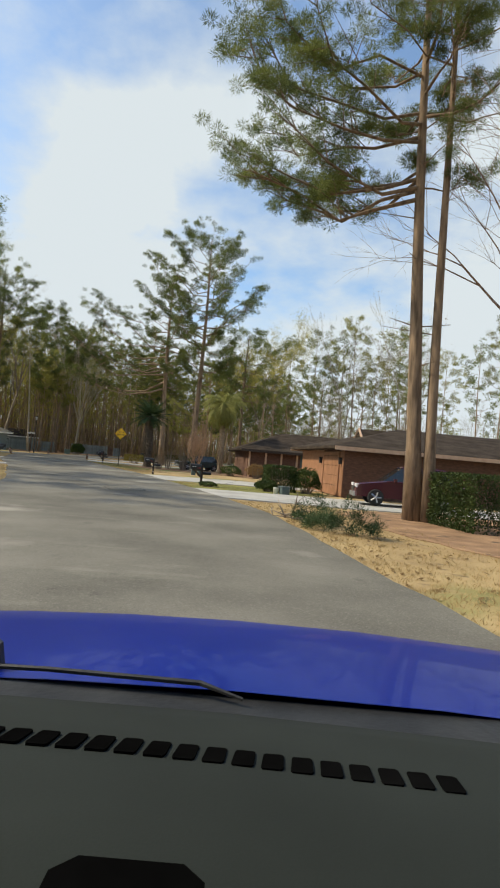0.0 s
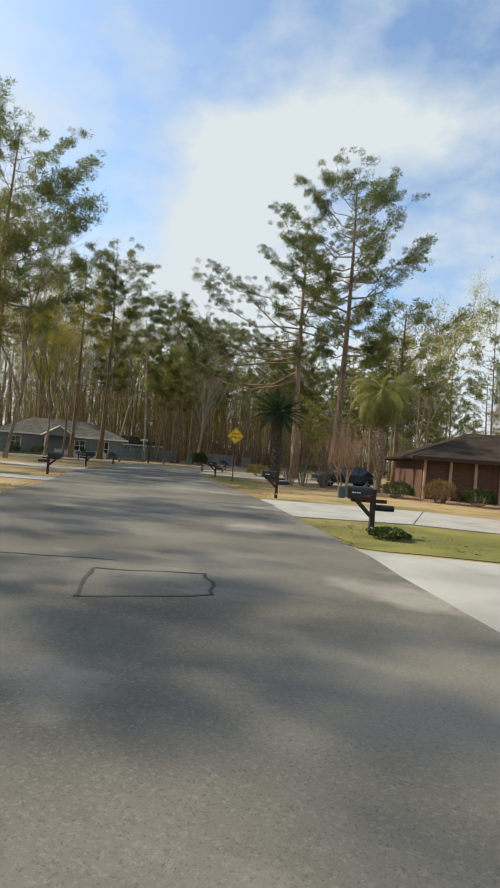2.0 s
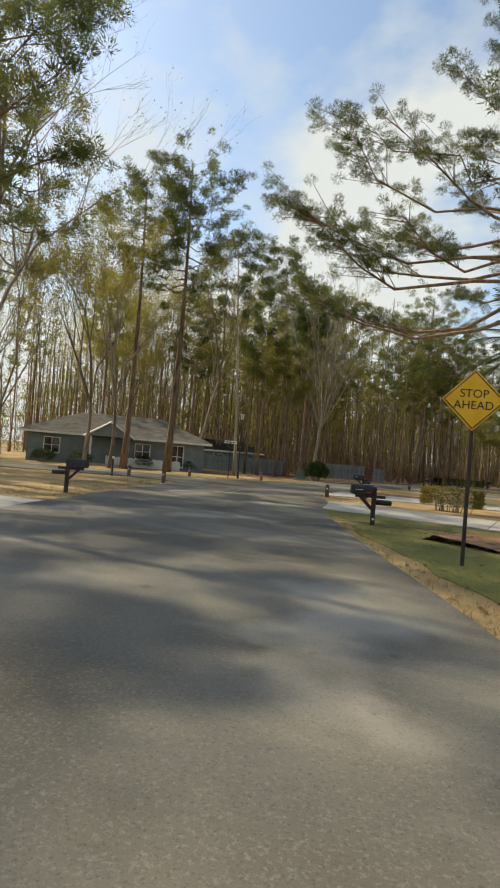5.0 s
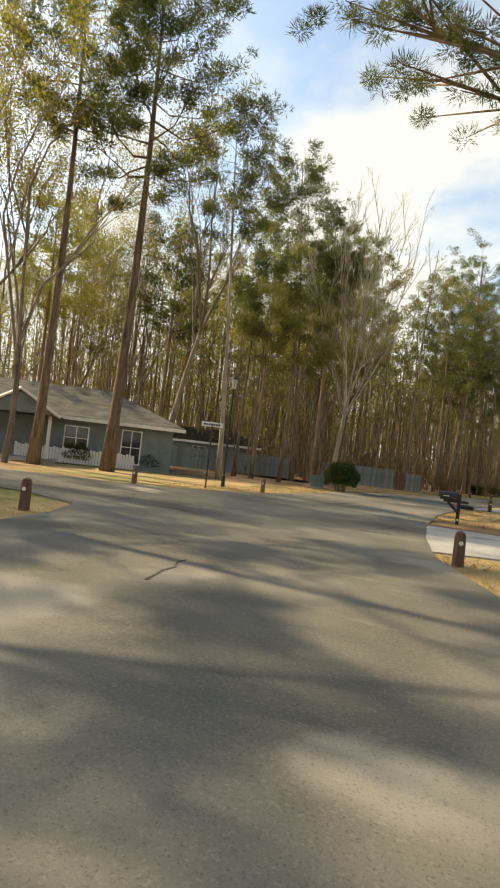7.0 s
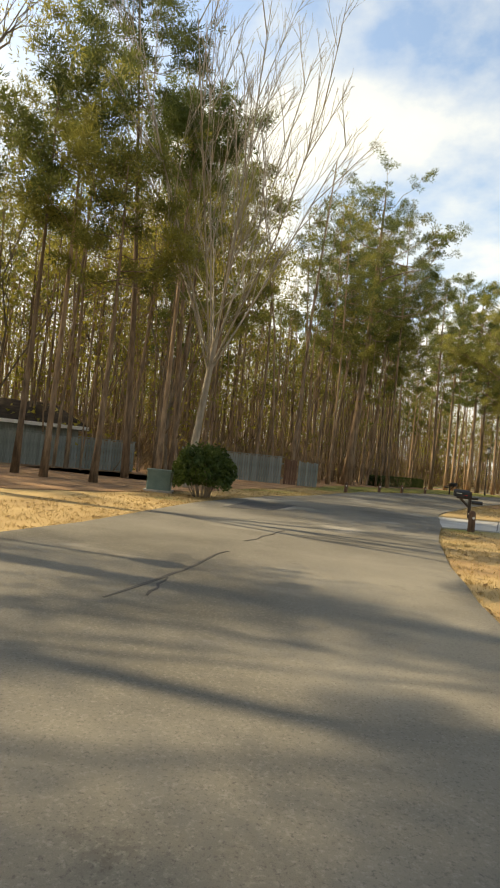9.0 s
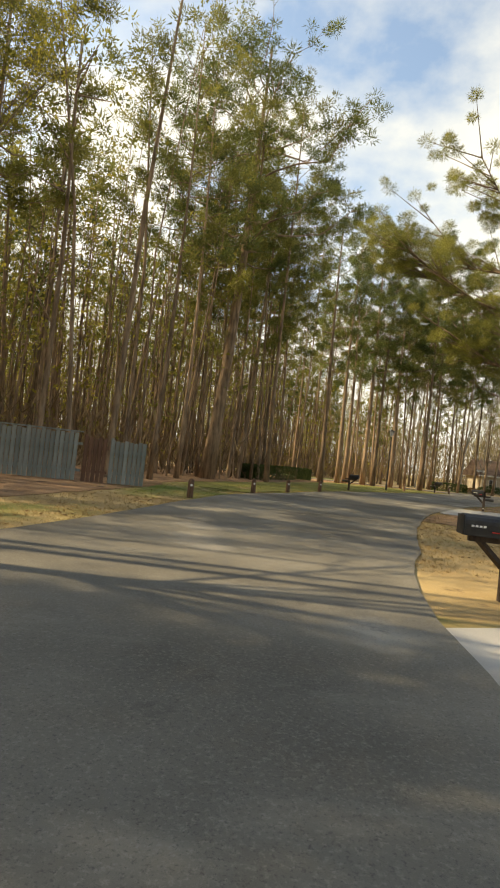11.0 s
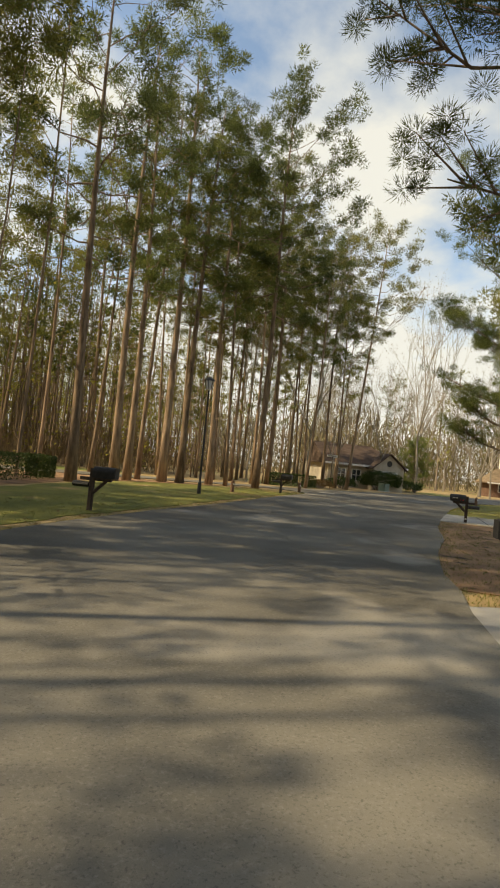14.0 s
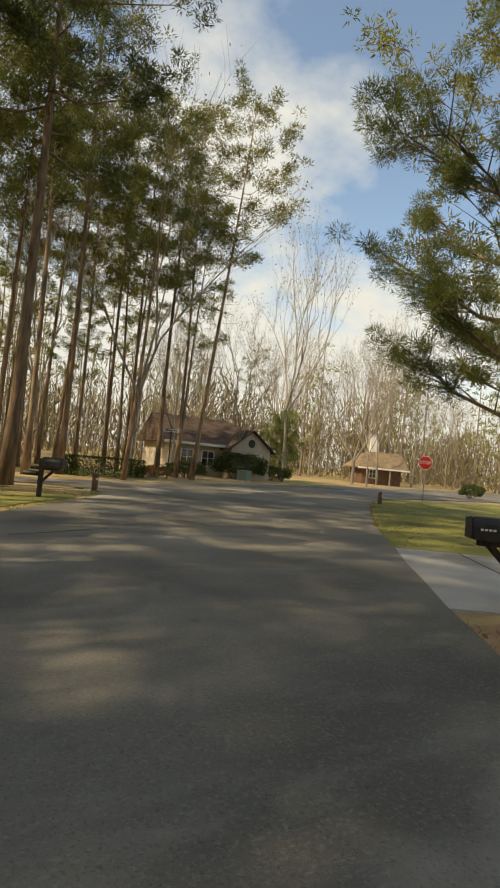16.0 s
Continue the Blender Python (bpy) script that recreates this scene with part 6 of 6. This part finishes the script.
# ---- marks on the road ----
def road_marks():
    def slab(name, pts, mat, lab, z=0.017):
        tagged(polygon(name, pts, z, mat, 0.004), lab, "road mark", kind="structure")
    slab("road_patch_1", [(-25.7, 86.1), (-24.4, 86.6), (-24.0, 89.7), (-25.6, 89.0)], M_PATCH, "dark rectangular asphalt repair")
    for i, (x0, y0, x1, y1) in enumerate(((0.95, 127.75, 3.75, 131.75), (4.6, 125.2, 7.4, 129.2), (3.4, 21.05, 2.5, 26.4), (8, 21.3, 8, 26.6), (-1.3, 32.2, -0.7, 37.95), (-11.3, 57.1, -11.1, 61.1), (-17.5, 67.4, -17.7, 72.5), (-17.7, 88.8, -16.7, 93.1))):
        d = Vector((y1 - y0, x0 - x1)).normalized() * 0.016
        slab("driveway_joint_%d" % (i + 1), [(x0 + d.x, y0 + d.y), (x1 + d.x, y1 + d.y), (x1 - d.x, y1 - d.y), (x0 - d.x, y0 - d.y)], M_TAR, "dark joint between concrete slabs", 0.0115)
    seams = ((-5.0, 20.5, -5.5, 21.8), (-5.5, 21.8, -4.2, 22.3), (-4.2, 22.3, -3.8, 21.3), (-5.0, 20.5, -3.8, 21.3), (-7.1, 21.9, -5.5, 22.4), (-24.25, 75.4, -24.0, 77.2), (-24.0, 77.2, -23.85, 78.9), (-23.9, 75.7, -24.0, 76.6), (-23.8, 80.2, -23.4, 82.4),
             (-21.7, 59.8, -22.0, 61.2), (-21.3, 68.2, -20.5, 68.4), (-4.6, 133.6, -2.8, 134.4))
    for i, (x0, y0, x1, y1) in enumerate(seams):
        rng = random.Random(i)
        a, b = Vector((x0, y0)), Vector((x1, y1))
        d = Vector((y1 - y0, x0 - x1)).normalized()
        mids = [a.lerp(b, k / 5) + d * rng.uniform(-0.04, 0.04) for k in range(6)]
        wid = [rng.uniform(0.012, 0.03) * (1 if i < 10 else 0.5) for k in range(6)]
        slab("tar_seam_%d" % (i + 1), [tuple(p + d * w) for p, w in zip(mids, wid)] + [tuple(p - d * w) for p, w in reversed(list(zip(mids, wid)))], M_TAR, "dark tar seam sealing a crack")


road_marks()


# ---- grass and litter on the verges ----
def verge_grass():
    rng = random.Random(8)
    dry, green, litter = Shape(), Shape(), Shape()

    def strip(line, side, y0, y1, count, width, target):
        pts = [p for p in smooth_line(line, 0.5) if y0 < p[1] < y1]
        for k in range(count):
            i = rng.randrange(len(pts) - 1)
            a, b = Vector(pts[i]), Vector(pts[i + 1])
            if (b - a).length < 1e-4:
                continue
            nrm = Vector(((b - a).y, -(b - a).x)).normalized() * side
            p = a.lerp(b, rng.random()) + nrm * (rng.random() ** 1.5 * width - 0.05)
            if any(min(q[1] for q in pts2) - 0.3 < p.y < max(q[1] for q in pts2) + 0.3 and min(q[0] for q in pts2) - 0.3 < p.x < max(q[0] for q in pts2) + 0.3 for pts2 in DRIVES.values()):
                continue
            for q in range(4):
                t, h = rng.uniform(0, 6.283), rng.uniform(0.025, 0.075)
                w = Vector((math.cos(t), math.sin(t), 0)) * 0.006
                c = Vector((p.x + rng.gauss(0, 0.05), p.y + rng.gauss(0, 0.05), -0.03))
                e = c + Vector((rng.gauss(0, 0.04), rng.gauss(0, 0.04), h))
                target.add([tuple(c - w), tuple(c + w), tuple(e)], [(0, 1, 2)])
            if k % 9 == 0:
                c = Vector((p.x, p.y, 0.0 if k % 2 else -0.01))
                t = rng.uniform(0, 6.283)
                u, w = Vector((math.cos(t), math.sin(t), 0.25)) * 0.06, Vector((-math.sin(t), math.cos(t), 0.1)) * 0.035
                litter.add([tuple(c - u), tuple(c + w), tuple(c + u), tuple(c - w)], [(0, 1, 2, 3)])
    strip(RIGHT, 1, 4, 56, 9000, 3.5, dry)
    strip(RIGHT, 1, 56, 112, 7000, 3.0, dry)
    strip(RIGHT, 1, 112, 148, 6000, 3.5, green)
    strip(LEFT, -1, 20, 64, 4500, 3.0, dry)
    strip(FAR, -1, 72, 104, 4500, 3.0, dry)
    strip(FAR, -1, 104, 143, 7000, 4.0, green)
    ob = thing("verge_grass", "short dry and green grass with fallen leaves on the verges", "grass", kind="stuff")
    part("dry_grass", dry, M_DRYBLADE, ob)
    part("green_grass", green, M_BLADE, ob)
    part("leaf_litter", litter, M_BROWN_LEAF, ob)


M_DRYBLADE = foliage("dry_grass_blades", (0.34, 0.24, 0.1), (0.54, 0.4, 0.2), 0.3)
M_BLADE = foliage("green_grass_blades", (0.13, 0.16, 0.03), (0.3, 0.28, 0.07), 0.35)
verge_grass()
